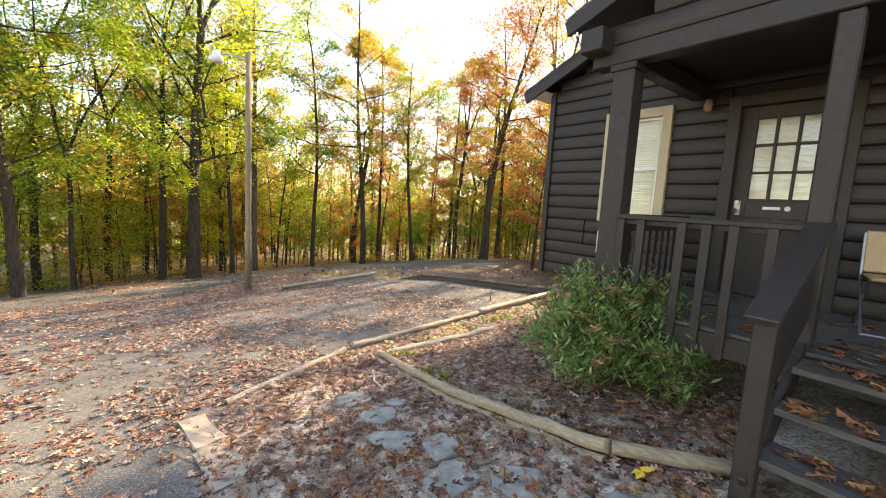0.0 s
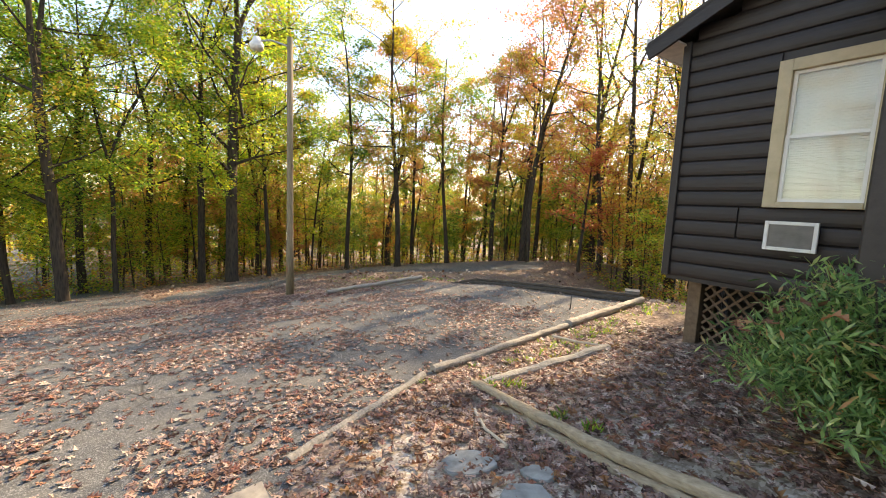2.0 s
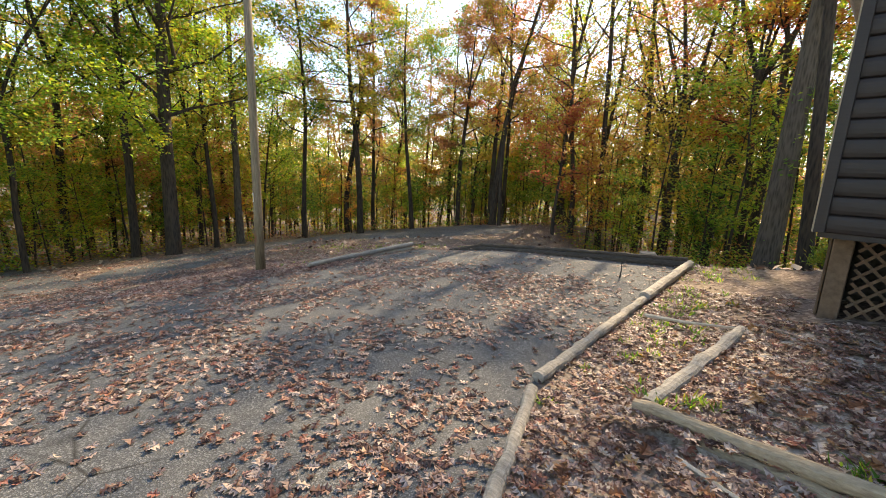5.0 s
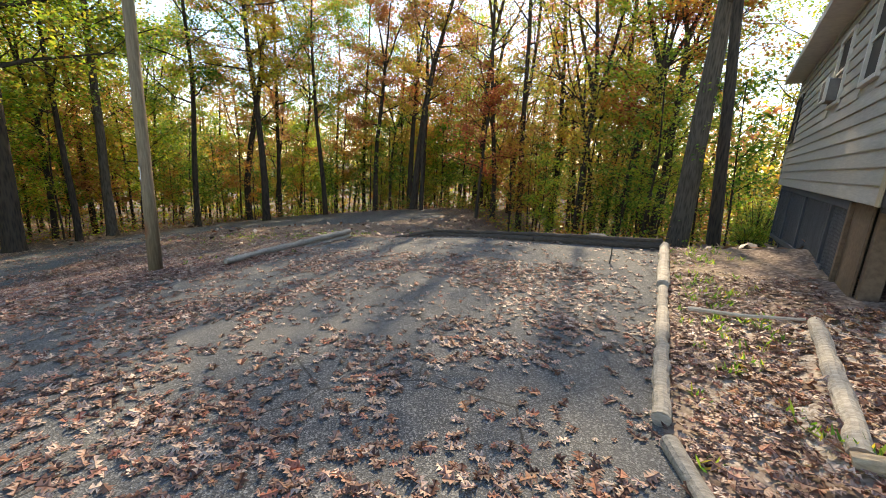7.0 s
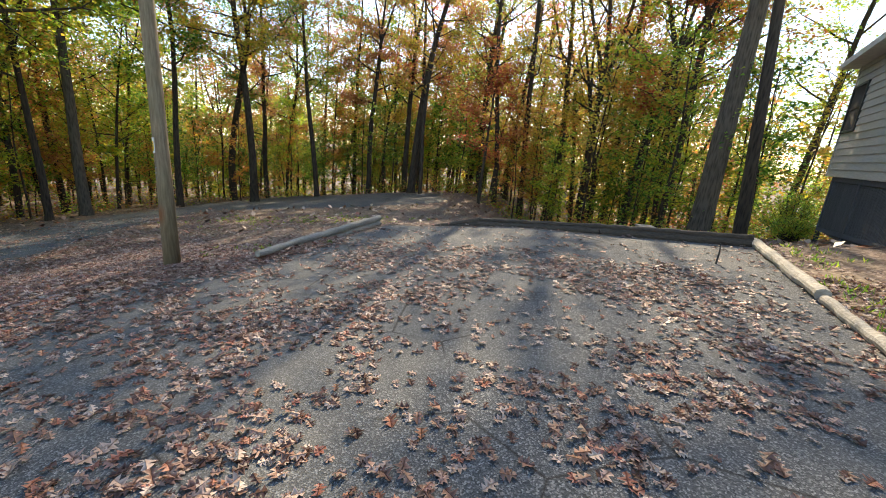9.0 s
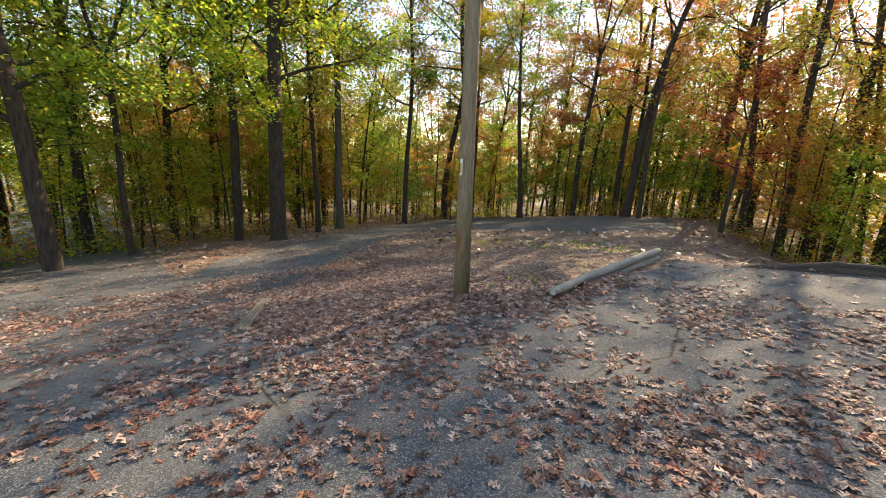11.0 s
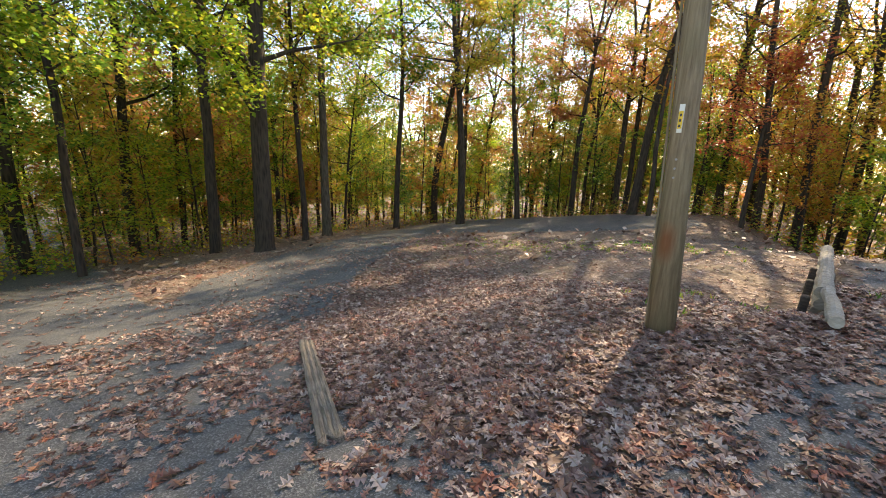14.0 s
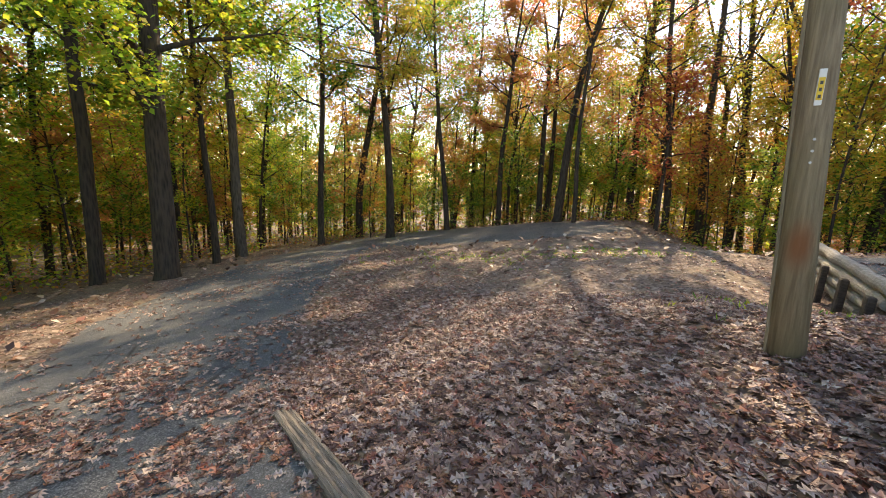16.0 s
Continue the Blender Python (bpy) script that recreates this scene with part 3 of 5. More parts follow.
def roof_slab(u0, u1, v0, v1, z0, pitch, thick=0.13):
    """One roof slope from its eave at u0 to its ridge at u1."""
    bm = bmesh.new()
    rise = abs(u1 - u0) * pitch
    low = [(u0, v0, z0), (u1, v0, z0 + rise), (u1, v1, z0 + rise), (u0, v1, z0)]
    a = [bm.verts.new(p) for p in low]
    b = [bm.verts.new((p[0], p[1], p[2] + thick)) for p in low]
    flip = u1 < u0
    fs = [a[::-1], b] + [[a[i], a[(i + 1) % 4], b[(i + 1) % 4], b[i]] for i in range(4)]
    for f in fs:
        bm.faces.new(f[::-1] if flip else f)
    return bm


def build_roof():
    mid, over, z0 = WIDE / 2, 0.36, EAVE - 0.02
    part("roof", roof_slab(-over, mid, -0.32, LONG + 0.35, z0 - over * PITCH + 0.14, PITCH, 0.06), SHINGLE, cabin, "dark shingle roof slope")
    part("roof", roof_slab(WIDE + over, mid, -0.32, LONG + 0.35, z0 - over * PITCH + 0.14, PITCH, 0.06), SHINGLE, cabin, "dark shingle roof slope")
    part("soffit", box((-over, -0.28, z0 - 0.02), (0.0, LONG + 0.33, z0 + 0.0)), SOFFIT, cabin, "pale boxed eave soffit")
    part("fascia", box((-over - 0.025, -0.30, z0 - 0.03), (-over, LONG + 0.35, z0 + 0.12)), SOFFIT, cabin, "pale eave fascia")
    for s in (-1, 1):
        a = (mid + s * (mid + over), -0.30, z0 - over * PITCH + 0.08)
        b = (mid, -0.30, z0 + mid * PITCH + 0.08)
        part("barge_board", beam(a, b, 0.04, 0.17), STAIN, cabin)


def build_porch():
    v0, left, right = -1.82, 2.02, 6.48
    deck = tagged(new("porch_deck"), "dark stained porch deck strewn with leaves")
    deck.parent = cabin
    v = v0
    while v < -0.09:
        part("plank", box((left, v, DECK - 0.03), (right, v + 0.132, DECK), 0.004), DECKING, deck)
        v += 0.14
    part("rim", box((left, v0 - 0.035, DECK - 0.20), (right, v0, DECK - 0.03), 0.004), TIMBER, deck)
    part("rim", box((left - 0.035, v0 - 0.035, DECK - 0.20), (left, -0.08, DECK), 0.004), TIMBER, deck)
    for u, w in ((2.11, 0.2), (3.57, 0.13), (4.95, 0.13), (6.39, 0.2)):
        part("post", box((u - w / 2, v0 - 0.0, DECK if w < 0.2 else -0.4), (u + w / 2, v0 + w, 2.76), 0.012), TIMBER, cabin)
        if w == 0.2:
            part("post_cap", box((u - w / 2 - 0.02, v0 - 0.02, 2.70), (u + w / 2 + 0.02, v0 + w + 0.02, 2.76), 0.006), TIMBER, cabin)
    part("porch_beam", box((1.80, v0 - 0.02, 2.76), (6.70, v0 + 0.16, 2.93), 0.01), TIMBER, cabin)
    for u in (2.11, 6.39):
        part("porch_side_beam", box((u - 0.08, v0 + 0.16, 2.76), (u + 0.08, -0.08, 2.93), 0.01), TIMBER, cabin)
    part("porch_ceiling", box((1.95, v0 + 0.16, 2.93), (6.55, -0.08, 2.96)), STAIN, cabin)
    part("bracket", box((1.78, v0 - 0.22, 2.86), (2.00, v0 + 0.02, 3.06), 0.01), TIMBER, cabin)
    gable = part("porch_gable", box((1.9, v0 + 0.02, 2.93), (6.6, v0 + 0.1, 3.12)), STAIN, cabin, "half-log porch gable")
    pitch, over = 0.36, 0.55
    tip = 1.60
    z, mid = 2.93, WIDE / 2
    while z < 3.10 + pitch * (mid - 1.9):
        inset = max(0.0, (z + 0.17 - 3.12) / pitch)
        if mid - 1.9 - inset > 0.1:
            log_course(gable, z, [(1.9 + inset, 2 * mid - 1.9 - inset)], v=v0 + 0.02)
        z += 0.1775
    for s in (0, 1):
        u0 = tip if not s else 2 * mid - tip
        part("porch_roof", roof_slab(u0, mid, v0 - 0.2, 0.0, 3.16, pitch, 0.07), SHINGLE, cabin, "dark shingle porch roof slope")
        part("porch_barge_board", beam((u0, v0 - 0.19, 3.13), (mid, v0 - 0.19, 3.13 + pitch * (mid - tip)), 0.04, 0.15), STAIN, cabin)
    rail = tagged(new("railing"), "dark brown porch railing with flat balusters")
    rail.parent = cabin
    part("top_rail", box((2.21, v0 - 0.05, 1.37), (3.52, v0 + 0.09, 1.41), 0.005), TIMBER, rail)
    part("under_rail", box((2.21, v0 + 0.0, 1.325), (3.50, v0 + 0.04, 1.37), 0.004), TIMBER, rail)
    for u in (2.26, 2.44, 2.77, 2.95, 3.13, 3.36):
        part("baluster", box((u - 0.033, v0 - 0.055, DECK - 0.22), (u + 0.033, v0 - 0.036, 1.37), 0.003), TIMBER, rail)
    part("side_rail", box((2.03, v0 + 0.20, 1.37), (2.17, -0.08, 1.41), 0.005), TIMBER, rail)
    part("side_under_rail", box((2.08, v0 + 0.2, 1.24), (2.12, -0.08, 1.37), 0.004), TIMBER, rail)
    v = v0 + 0.3
    while v < -0.12:
        part("slat", box((2.06, v, DECK), (2.08, v + 0.065, 1.30), 0.003), TIMBER, rail)
        v += 0.155
    stair = tagged(new("stair"), "open wooden porch steps covered with leaves")
    stair.parent = cabin
    for i, (v, z) in enumerate(((-2.80, 0.17), (-2.50, 0.36), (-2.20, 0.54))):
        part("tread", box((3.62, v, z - 0.04), (4.92, v + 0.29, z), 0.006), DECKING, stair)
    for u in (3.60, 4.92):
        part("stringer", beam((u, -2.84, -0.02), (u, v0, 0.55), 0.04, 0.2), TIMBER, stair)
        part("newel", box((u - 0.055, -2.86, -0.35), (u + 0.045, -2.75, 0.93), 0.006), TIMBER, stair)
        part("stair_rail", beam((u - 0.01, -2.93, 0.93), (u - 0.01, v0 + 0.02, 1.42), 0.15, 0.04), TIMBER, stair)
        part("side_board", beam((u - 0.01, -2.75, 0.62), (u - 0.01, v0, 1.04), 0.03, 0.46), TIMBER, stair)


def build_skirt():
    front = tagged(new("front_lattice"), "brown diagonal lattice under the cabin")
    front.parent = cabin
    u0, u1, z0, z1, step, w = 0.30, 3.4, -0.75, SILL - 0.05, 0.105, 0.028
    part("lattice_post", box((0.10, 0.42, -1.0), (0.26, 0.54, SILL - 0.02), 0.006), LATTICE, cabin, "brown corner post")
    part("side_panel", box((0.06, 0.54, -1.25), (0.085, 1.27, SILL - 0.02), 0.004), LATTICE, cabin, "brown board panel under the floor")
    for s, v in ((1, 0.455), (-1, 0.467)):
        c = u0 - (z1 - z0)
        while c < u1 + (z1 - z0):
            pts = []
            for z in (z0, z1):
                pts.append((c + (z - z0) * s + (0 if s > 0 else (z1 - z0)) - (0 if s > 0 else 0), z))
            (ua, za), (ub, zb) = pts
            lo, hi = min(ua, ub), max(ua, ub)
            if hi > u0 and lo < u1:
                def at(u):
                    return za + (zb - za) * (u - ua) / (ub - ua)
                a, b = max(lo, u0), min(hi, u1)
                if b - a > 0.06:
                    part("slat", beam((a, v, at(a)), (b, v, at(b)), 0.011, w, 0), LATTICE, front)
            c += step * 1.4142
    # added near-black sheet: stands in for the shade under the floor behind the lattice
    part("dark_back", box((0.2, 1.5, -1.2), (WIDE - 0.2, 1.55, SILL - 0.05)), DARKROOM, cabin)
    side = tagged(new("side_lattice"), "blue-grey vertical slat skirting under the siding")
    side.parent = cabin
    v = 1.36
    def low(v):
        p = H @ Vector((0.0, v, 0))
        return slope(p.x, p.y) - 0.06
    part("skirt_post", box((0.02, 1.27, low(1.3) - 0.2), (0.12, 1.36, SILL - 0.02), 0.005), LATTICE, side)
    while v < 9.4:
        drop = low(v)
        cut = max(drop, -0.72 - 0.13 * v) if v < 5 else -1.05
        part("slat", box((0.055, v, max(drop, cut)), (0.068, v + 0.042, SILL - 0.02)), SKIRT, side)
        v += 0.062
    for v in (2.3, 4.7, 7.1, 9.4):
        part("skirt_post", box((0.02, v, low(v) - 0.2), (0.12, v + 0.1, SILL - 0.02), 0.005), SKIRT, side)
    part("top_board", box((0.02, 1.36, SILL - 0.11), (0.05, 9.5, SILL), 0.004), SKIRT, side)
    part("slant_board", beam((0.03, 2.0, low(2.0) + 0.05), (0.03, 9.4, -1.02), 0.03, 0.1), SKIRT, side)
    # a second such sheet, its colour giving the shade behind the side slats
    part("dark_side_back", box((1.2, 0.3, -2.6), (1.25, LONG, SILL)), DARKROOM, cabin)


build_front()
build_window(0.95, 1.83, 1.27, 2.76)
build_door()
build_sides()
build_roof()
build_porch()
build_skirt()


def air_conditioner(m, w, h, d, label):
    """A boxed room air conditioner whose face looks along -y."""
    ac = thing("air_conditioner", m, label, "air conditioner")
    part("case", box((0.02, 0, 0.02), (w - 0.02, d + 0.1, h - 0.02), 0.01), GREY, ac)
    t = 0.035
    bm = box((0, -0.02, 0), (t, 0.02, h), 0.004)
    box((w - t, -0.02, 0), (w, 0.02, h), 0.004, bm)
    box((t, -0.02, 0), (w - t, 0.02, t), 0.004, bm)
    box((t, -0.02, h - t), (w - t, 0.02, h), 0.004, bm)
    part("frame", bm, WHITE, ac, "white frame")
    n = 13
    for k in range(n):
        z = t + (h - 2 * t) * (k + 0.5) / n
        part("fin", box((t, -0.012, z - 0.006), (w - t, 0.0, z + 0.003)), GREY, ac)
    return ac


air_conditioner(H @ pose(1.02, -0.13, 0.83), 0.43, 0.30, 0.13, "white-framed air conditioner set in the log wall")
air_conditioner(H @ pose(-0.16, 4.42, 1.82, 0, 0, -90), 0.48, 0.38, 0.14, "beige window air conditioner in the siding wall")

lamp = thing("wall_lamp", H @ pose(2.23, -0.07, 2.62), "small brownish glass porch wall lamp", "wall lamp")
part("bracket", tube_bm([(0, 0.03, 0.12), (0, -0.05, 0.13)], [0.045, 0.035], 12), DARKMETAL, lamp)
part("glass_jar", tube_bm([(0, -0.07, 0.12), (0, -0.07, 0.05), (0, -0.07, 0.0), (0, -0.07, -0.02)], [0.04, 0.045, 0.04, 0.012], 14), AMBER, lamp, "brownish glass jar", True)


def folding_chair():
    c = thing("folding_chair", H @ pose(3.95, -0.55, DECK, 0, 0, 12), "tan vinyl folding chair with grey metal legs", "chair")
    part("seat", box((-0.22, -0.22, 0.43), (0.22, 0.20, 0.46), 0.012), VINYL, c)
    back = box((-0.23, -0.014, 0), (0.23, 0.014, 0.36), 0.01)
    bmesh.ops.rotate(back, verts=back.verts, cent=(0, 0, 0), matrix=Matrix.Rotation(radians(-14), 3, "X"))
    bmesh.ops.translate(back, verts=back.verts, vec=(0, 0.19, 0.47))
    part("backrest", back, VINYL, c)
    for u in (-0.235, 0.235):
        part("leg", tube_bm([(u, -0.28, 0.0), (u, 0.17, 0.44), (u, 0.27, 0.80)], [0.011] * 3, 8), METAL, c)
        part("leg", tube_bm([(u * 0.93, 0.26, 0.0), (u * 0.93, -0.16, 0.43)], [0.011] * 2, 8), METAL, c)
    part("foot_bar", tube_bm([(-0.235, -0.28, 0.012), (0.235, -0.28, 0.012)], [0.011] * 2, 8), METAL, c)


folding_chair()


# ---- logs, kerbs, stones ----
def landscape_log(name, pts, r, material, label, category="log", sides=12, group=""):
    """A round timber that follows the ground, slightly uneven, with sawn ends."""
    rng = random.Random(int(abs(pts[0][0]) * 100 + abs(pts[-1][1]) * 37))
    path, rad = [], []
    for a, b in zip(pts, pts[1:]):
        n = max(int((Vector(b) - Vector(a)).length / 0.12), 2)
        for k in range(n + (b == pts[-1])):
            p = Vector(a).lerp(Vector(b), k / n)
            path.append(p + Vector((rng.uniform(-1, 1), rng.uniform(-1, 1), rng.uniform(-1, 1))) * 0.008)
            rad.append(r * rng.uniform(0.92, 1.06))
    bm = tube_bm(path, rad, sides)
    bm.normal_update()
    for v in bm.verts:
        k = noise.noise(v.co * 4.0) * 0.14 + noise.noise(v.co * 19.0) * 0.12
        v.co += Vector((v.normal.x, v.normal.y, v.normal.z * 0.8)) * r * k - Vector((0, 0, r * 0.1 if v.normal.z > 0.5 else 0))
    ob = part(name, bm, material, None, smooth=False)
    return tagged(ob, label, category, group)


def on(x, y, up=0.0):
    return (x, y, slope(x, y) + up)


bed = "logs round the planting bed"
landscape_log("landscape_timber", [on(-4.26, 3.42, -0.07), on(-2.6, 2.99, -0.03), on(-0.95, 2.66, -0.005)], 0.046, OLDLOG, "weathered round timber edging the planting bed, lower course", "timber", group=bed)
landscape_log("landscape_timber", [on(-4.27, 3.45, 0.018), on(-2.6, 3.02, 0.057), on(-0.95, 2.70, 0.083)], 0.047, OLDLOG, "weathered round timber edging the planting bed, upper course", "timber", group=bed)
landscape_log("landscape_timber", [on(-0.93, 2.71, 0.085), on(-0.32, 2.98, 0.06)], 0.05, OLDLOG, "short weathered timber beside the porch steps", "timber", group=bed)
landscape_log("landscape_timber", [on(-4.19, 3.53, 0.0), on(-3.80, 5.52, 0.0)], 0.058, GREYLOG, "bleached split timber along the side of the planting bed", "timber", group=bed)
pad = "logs round the paved pad"
landscape_log("kerb_log", [on(-5.02, 3.56, 0.01), on(-4.92, 6.5, 0.015)], 0.054, GREYLOG, "bleached grey log edging the paved pad", "log", group=pad)
landscape_log("kerb_log", [on(-4.92, 6.55, 0.04), on(-4.80, 9.45, 0.05)], 0.075, GREYLOG, "bleached grey log edging the paved pad", "log", group=pad)
landscape_log("kerb_log", [on(-4.98, 3.38, 0.0), on(-4.76, 2.7, -0.005), on(-4.42, 1.55, -0.02)], 0.048, GREYLOG, "thin half-buried log along the paving", "log", group=pad)
for k, (a, b) in enumerate((((-4.85, 9.36), (-7.2, 9.45)), ((-7.2, 9.46), (-9.6, 9.42)), ((-9.6, 9.42), (-12.0, 9.30)))):
    landscape_log("kerb_log", [on(*a, 0.03), on(*b, 0.03)], 0.078, DARKLOG, "dark weathered log at the back of the paved pad", "log", group=pad)
    landscape_log("kerb_log", [(a[0], a[1] + 0.03, slope(*a) + 0.125), (b[0], b[1] + 0.03, slope(*b) + 0.125)], 0.052, DARKLOG, "dark weathered log on top of the back row", "log", group=pad)
wall = "stacked retaining logs"
for k in range(4):
    r = 0.068
    near = 9.25 - (1.9, 2.3, 2.5, 2.6)[k]
    za, zb = slope(-11.7, 9.2) + 0.11 - 0.135 * (3 - k), slope(-11.7, 7.2) + 0.11 - 0.135 * (3 - k) - 0.04
    landscape_log("retaining_log", [(-11.97, 9.28, za), (-11.93, near, za + (zb - za) * (9.28 - near) / 2.0)], r, GREYLOG, "bleached grey log in a stacked retaining edge", "log", group=wall)
landscape_log("retaining_log", [(-11.91, 6.70, slope(-11.7, 6.7) + 0.09), (-11.84, 5.68, slope(-11.7, 5.7) + 0.06)], 0.056, GREYLOG, "bleached grey log end lying on the paving edge", "log", group=wall)
for y in (8.35, 7.55, 6.75):
    ob = part("stake", box((-0.035, -0.05, 0), (0.035, 0.05, 0.62), 0.012), DARKLOG)
    place(ob, pose(-12.075, y, slope(-11.7, y) - 0.64, 0, 2, 3))
    tagged(ob, "short dark square stake against the retaining logs", "stake", "retaining stakes")


def weathered_plank(m, length, width, thick, label):
    bm = bmesh.new()
    rng = random.Random(4)
    n, w = 14, 7
    rows = [[bm.verts.new((length * i / n + (rng.uniform(-0.05, 0.05) if i in (0, n) else 0), width * (k / (w - 1) - 0.5), thick + (0.006 if k % 2 else -0.006) + rng.uniform(-0.004, 0.004))) for k in range(w)] for i in range(n + 1)]
    low = [[bm.verts.new((v.co.x, v.co.y, -0.06)) for v in (r[0], r[-1])] for r in rows]
    for i in range(n):
        for k in range(w - 1):
            bm.faces.new((rows[i][k], rows[i + 1][k], rows[i + 1][k + 1], rows[i][k + 1]))
        bm.faces.new((low[i][0], low[i + 1][0], rows[i + 1][0], rows[i][0]))
        bm.faces.new((rows[i][-1], rows[i + 1][-1], low[i + 1][1], low[i][1]))
    for i in (0, n):
        bm.faces.new([low[i][0], *rows[i], low[i][1]] if i else [low[i][1], *rows[i][::-1], low[i][0]])
    ob = place(part("weathered_timber", bm, CRACKED), m)
    return tagged(ob, label, "timber")


weathered_plank(pose(-13.80, 2.46, slope(-13.80, 2.46) - 0.015, 0, 12.6, 156.7), 2.55, 0.145, 0.04, "cracked weathered timber half sunk beside the drive")


def flagstone(x, y, size, seed):
    rng = random.Random(seed)
    bm = bmesh.new()
    n = 9
    rad = [size * rng.uniform(0.75, 1.15) for _ in range(n)]
    top, mid, low = [], [], []
    for k in range(n):
        a = 2 * math.pi * k / n + rng.uniform(-0.15, 0.15)
        c, s = math.cos(a) * rad[k], math.sin(a) * rad[k] * 0.75
        top.append(bm.verts.new((c * 0.95, s * 0.95, 0.013 + rng.uniform(-0.003, 0.003))))
        mid.append(bm.verts.new((c, s, 0.003)))
        low.append(bm.verts.new((c, s, -0.08)))
    bm.faces.new(top)
    for k in range(n):
        j = (k + 1) % n
        bm.faces.new((mid[k], mid[j], top[j], top[k]))
        bm.faces.new((low[k], low[j], mid[j], mid[k]))
    ob = place(part("flagstone", bm, STONE), pose(x, y, slope(x, y) - 0.006, 0, 0, 0) @ pose(0, 0, 0, 0, -math.degrees(math.atan((slope(x + 0.2, y) - slope(x - 0.2, y)) / 0.4)), 0) @ pose(0, 0, 0, 0, 0, rng.uniform(0, 360)))
    tagged(ob, "flat blue-grey flagstone half hidden by fallen leaves", "stone", "stepping stones")


for i, (x, y, s) in enumerate(((-3.40, 2.42, 0.24), (-2.84, 2.33, 0.25), (-2.35, 2.08, 0.26), (-1.95, 2.20, 0.24), (-1.62, 1.92, 0.28), (-1.25, 2.15, 0.26), (-0.95, 1.85, 0.28), (-0.75, 2.25, 0.25), (-2.95, 2.62, 0.16))):
    flagstone(x, y, s * 0.86, 20 + i)
for i, (a, b) in enumerate((((-4.28, 1.20), (-3.55, 1.16)), ((-3.52, 1.15), (-2.75, 1.05)), ((-2.72, 1.04), (-1.9, 0.75)))):
    bm = beam(on(*a, -0.065), on(*b, -0.065), 0.25, 0.14, 0.02)
    bmesh.ops.subdivide_edges(bm, edges=bm.edges[:], cuts=2, use_grid_fill=True)
    rough = random.Random(60 + i)
    for v in bm.verts:
        v.co += Vector((rough.uniform(-1, 1), rough.uniform(-1, 1), rough.uniform(-1, 1))) * 0.013
    ob = part("kerb_block", bm, CONCRETE)
    tagged(ob, "worn pale concrete kerb block beside the path", "kerb block", "path kerb blocks")


def stick(pts, r, label, material=None):
    ob = part("stick", tube_bm(pts, [r * (1 - 0.5 * k / (len(pts) - 1)) for k in range(len(pts))], 6), material or TWIG)
    return tagged(ob, label, "stick")


stick([on(-4.72, 5.72, 0.03), on(-4.3, 5.62, 0.04), on(-3.84, 5.62, 0.05)], 0.025, "pale bare stick lying across the leaves")
stick([on(-3.95, 3.1, 0.0), on(-3.6, 2.85, 0.02), on(-3.3, 2.75, 0.02)], 0.018, "thin bare stick lying beside the timber")
stick([on(-5.61, 7.84, -0.05), on(-5.60, 7.85, 0.13), on(-5.61, 7.86, 0.26)], 0.014, "thin dark stake standing in the paving", DARKMETAL)
ob = part("concrete_block", box((-0.2, -0.2, -0.2), (0.2, 0.2, 0.28), 0.01), CONCRETE)
tagged(place(ob, pose(-6.2, 12.6, slope(-6.2, 12.6), 0, 0, 20)), "small grey concrete block behind the logs", "block")


# ---- the light pole ----
pole = thing("utility_pole", pose(-12.88, 5.07, slope(-12.88, 5.07) - 0.1), "weathered wooden utility pole with a conduit and area light", "pole")
axis_at = [(0.0, 0, 0), (-0.08, 0.05, 1.7), (-0.19, 0.11, 4.0), (-0.30, 0.185, 7.3)]
part("shaft", tube_bm(axis_at, [0.112, 0.094, 0.087, 0.078], 20), POLEWOOD, pole, smooth=True)
part("conduit", tube_bm([(p[0] - 0.112 + 0.004 * p[2], p[1] - 0.03, p[2] if p[2] else 0.05) for p in axis_at], [0.011] * 4, 8), POLEWOOD, pole, "thin weathered conduit")
for z in (1.36, 1.43, 1.50):
    part("nail", tube_bm([(-0.07, -0.045, z), (-0.072, -0.066, z)], [0.008, 0.008], 8), METAL, pole)
tag = part("tag", box((-0.105, -0.052, 1.70), (-0.069, -0.038, 1.91), 0.002), WHITE, pole, "white tag plate")
part("tag_plate", box((-0.102, -0.0555, 1.73), (-0.072, -0.0525, 1.86)), YELLOW, tag, "yellow tag plate with worn lettering")
for k in range(3):
    part("lettering", box((-0.094, -0.0575, 1.74 + 0.04 * k), (-0.080, -0.056, 1.76 + 0.04 * k)), DARKMETAL, tag)
part("arm", tube_bm([(-0.29, 0.18, 7.05), (-0.62, -0.2, 7.2), (-0.82, -0.42, 7.18)], [0.025] * 3, 8), METAL, pole, "grey lamp arm")
part("lamp_shade", tube_bm([(-0.92, -0.50, 7.28), (-0.92, -0.50, 7.18), (-0.92, -0.50, 7.10), (-0.92, -0.50, 6.95)], [0.09, 0.12, 0.19, 0.17], 16), WHITE, pole, "pale bowl lamp shade", True)


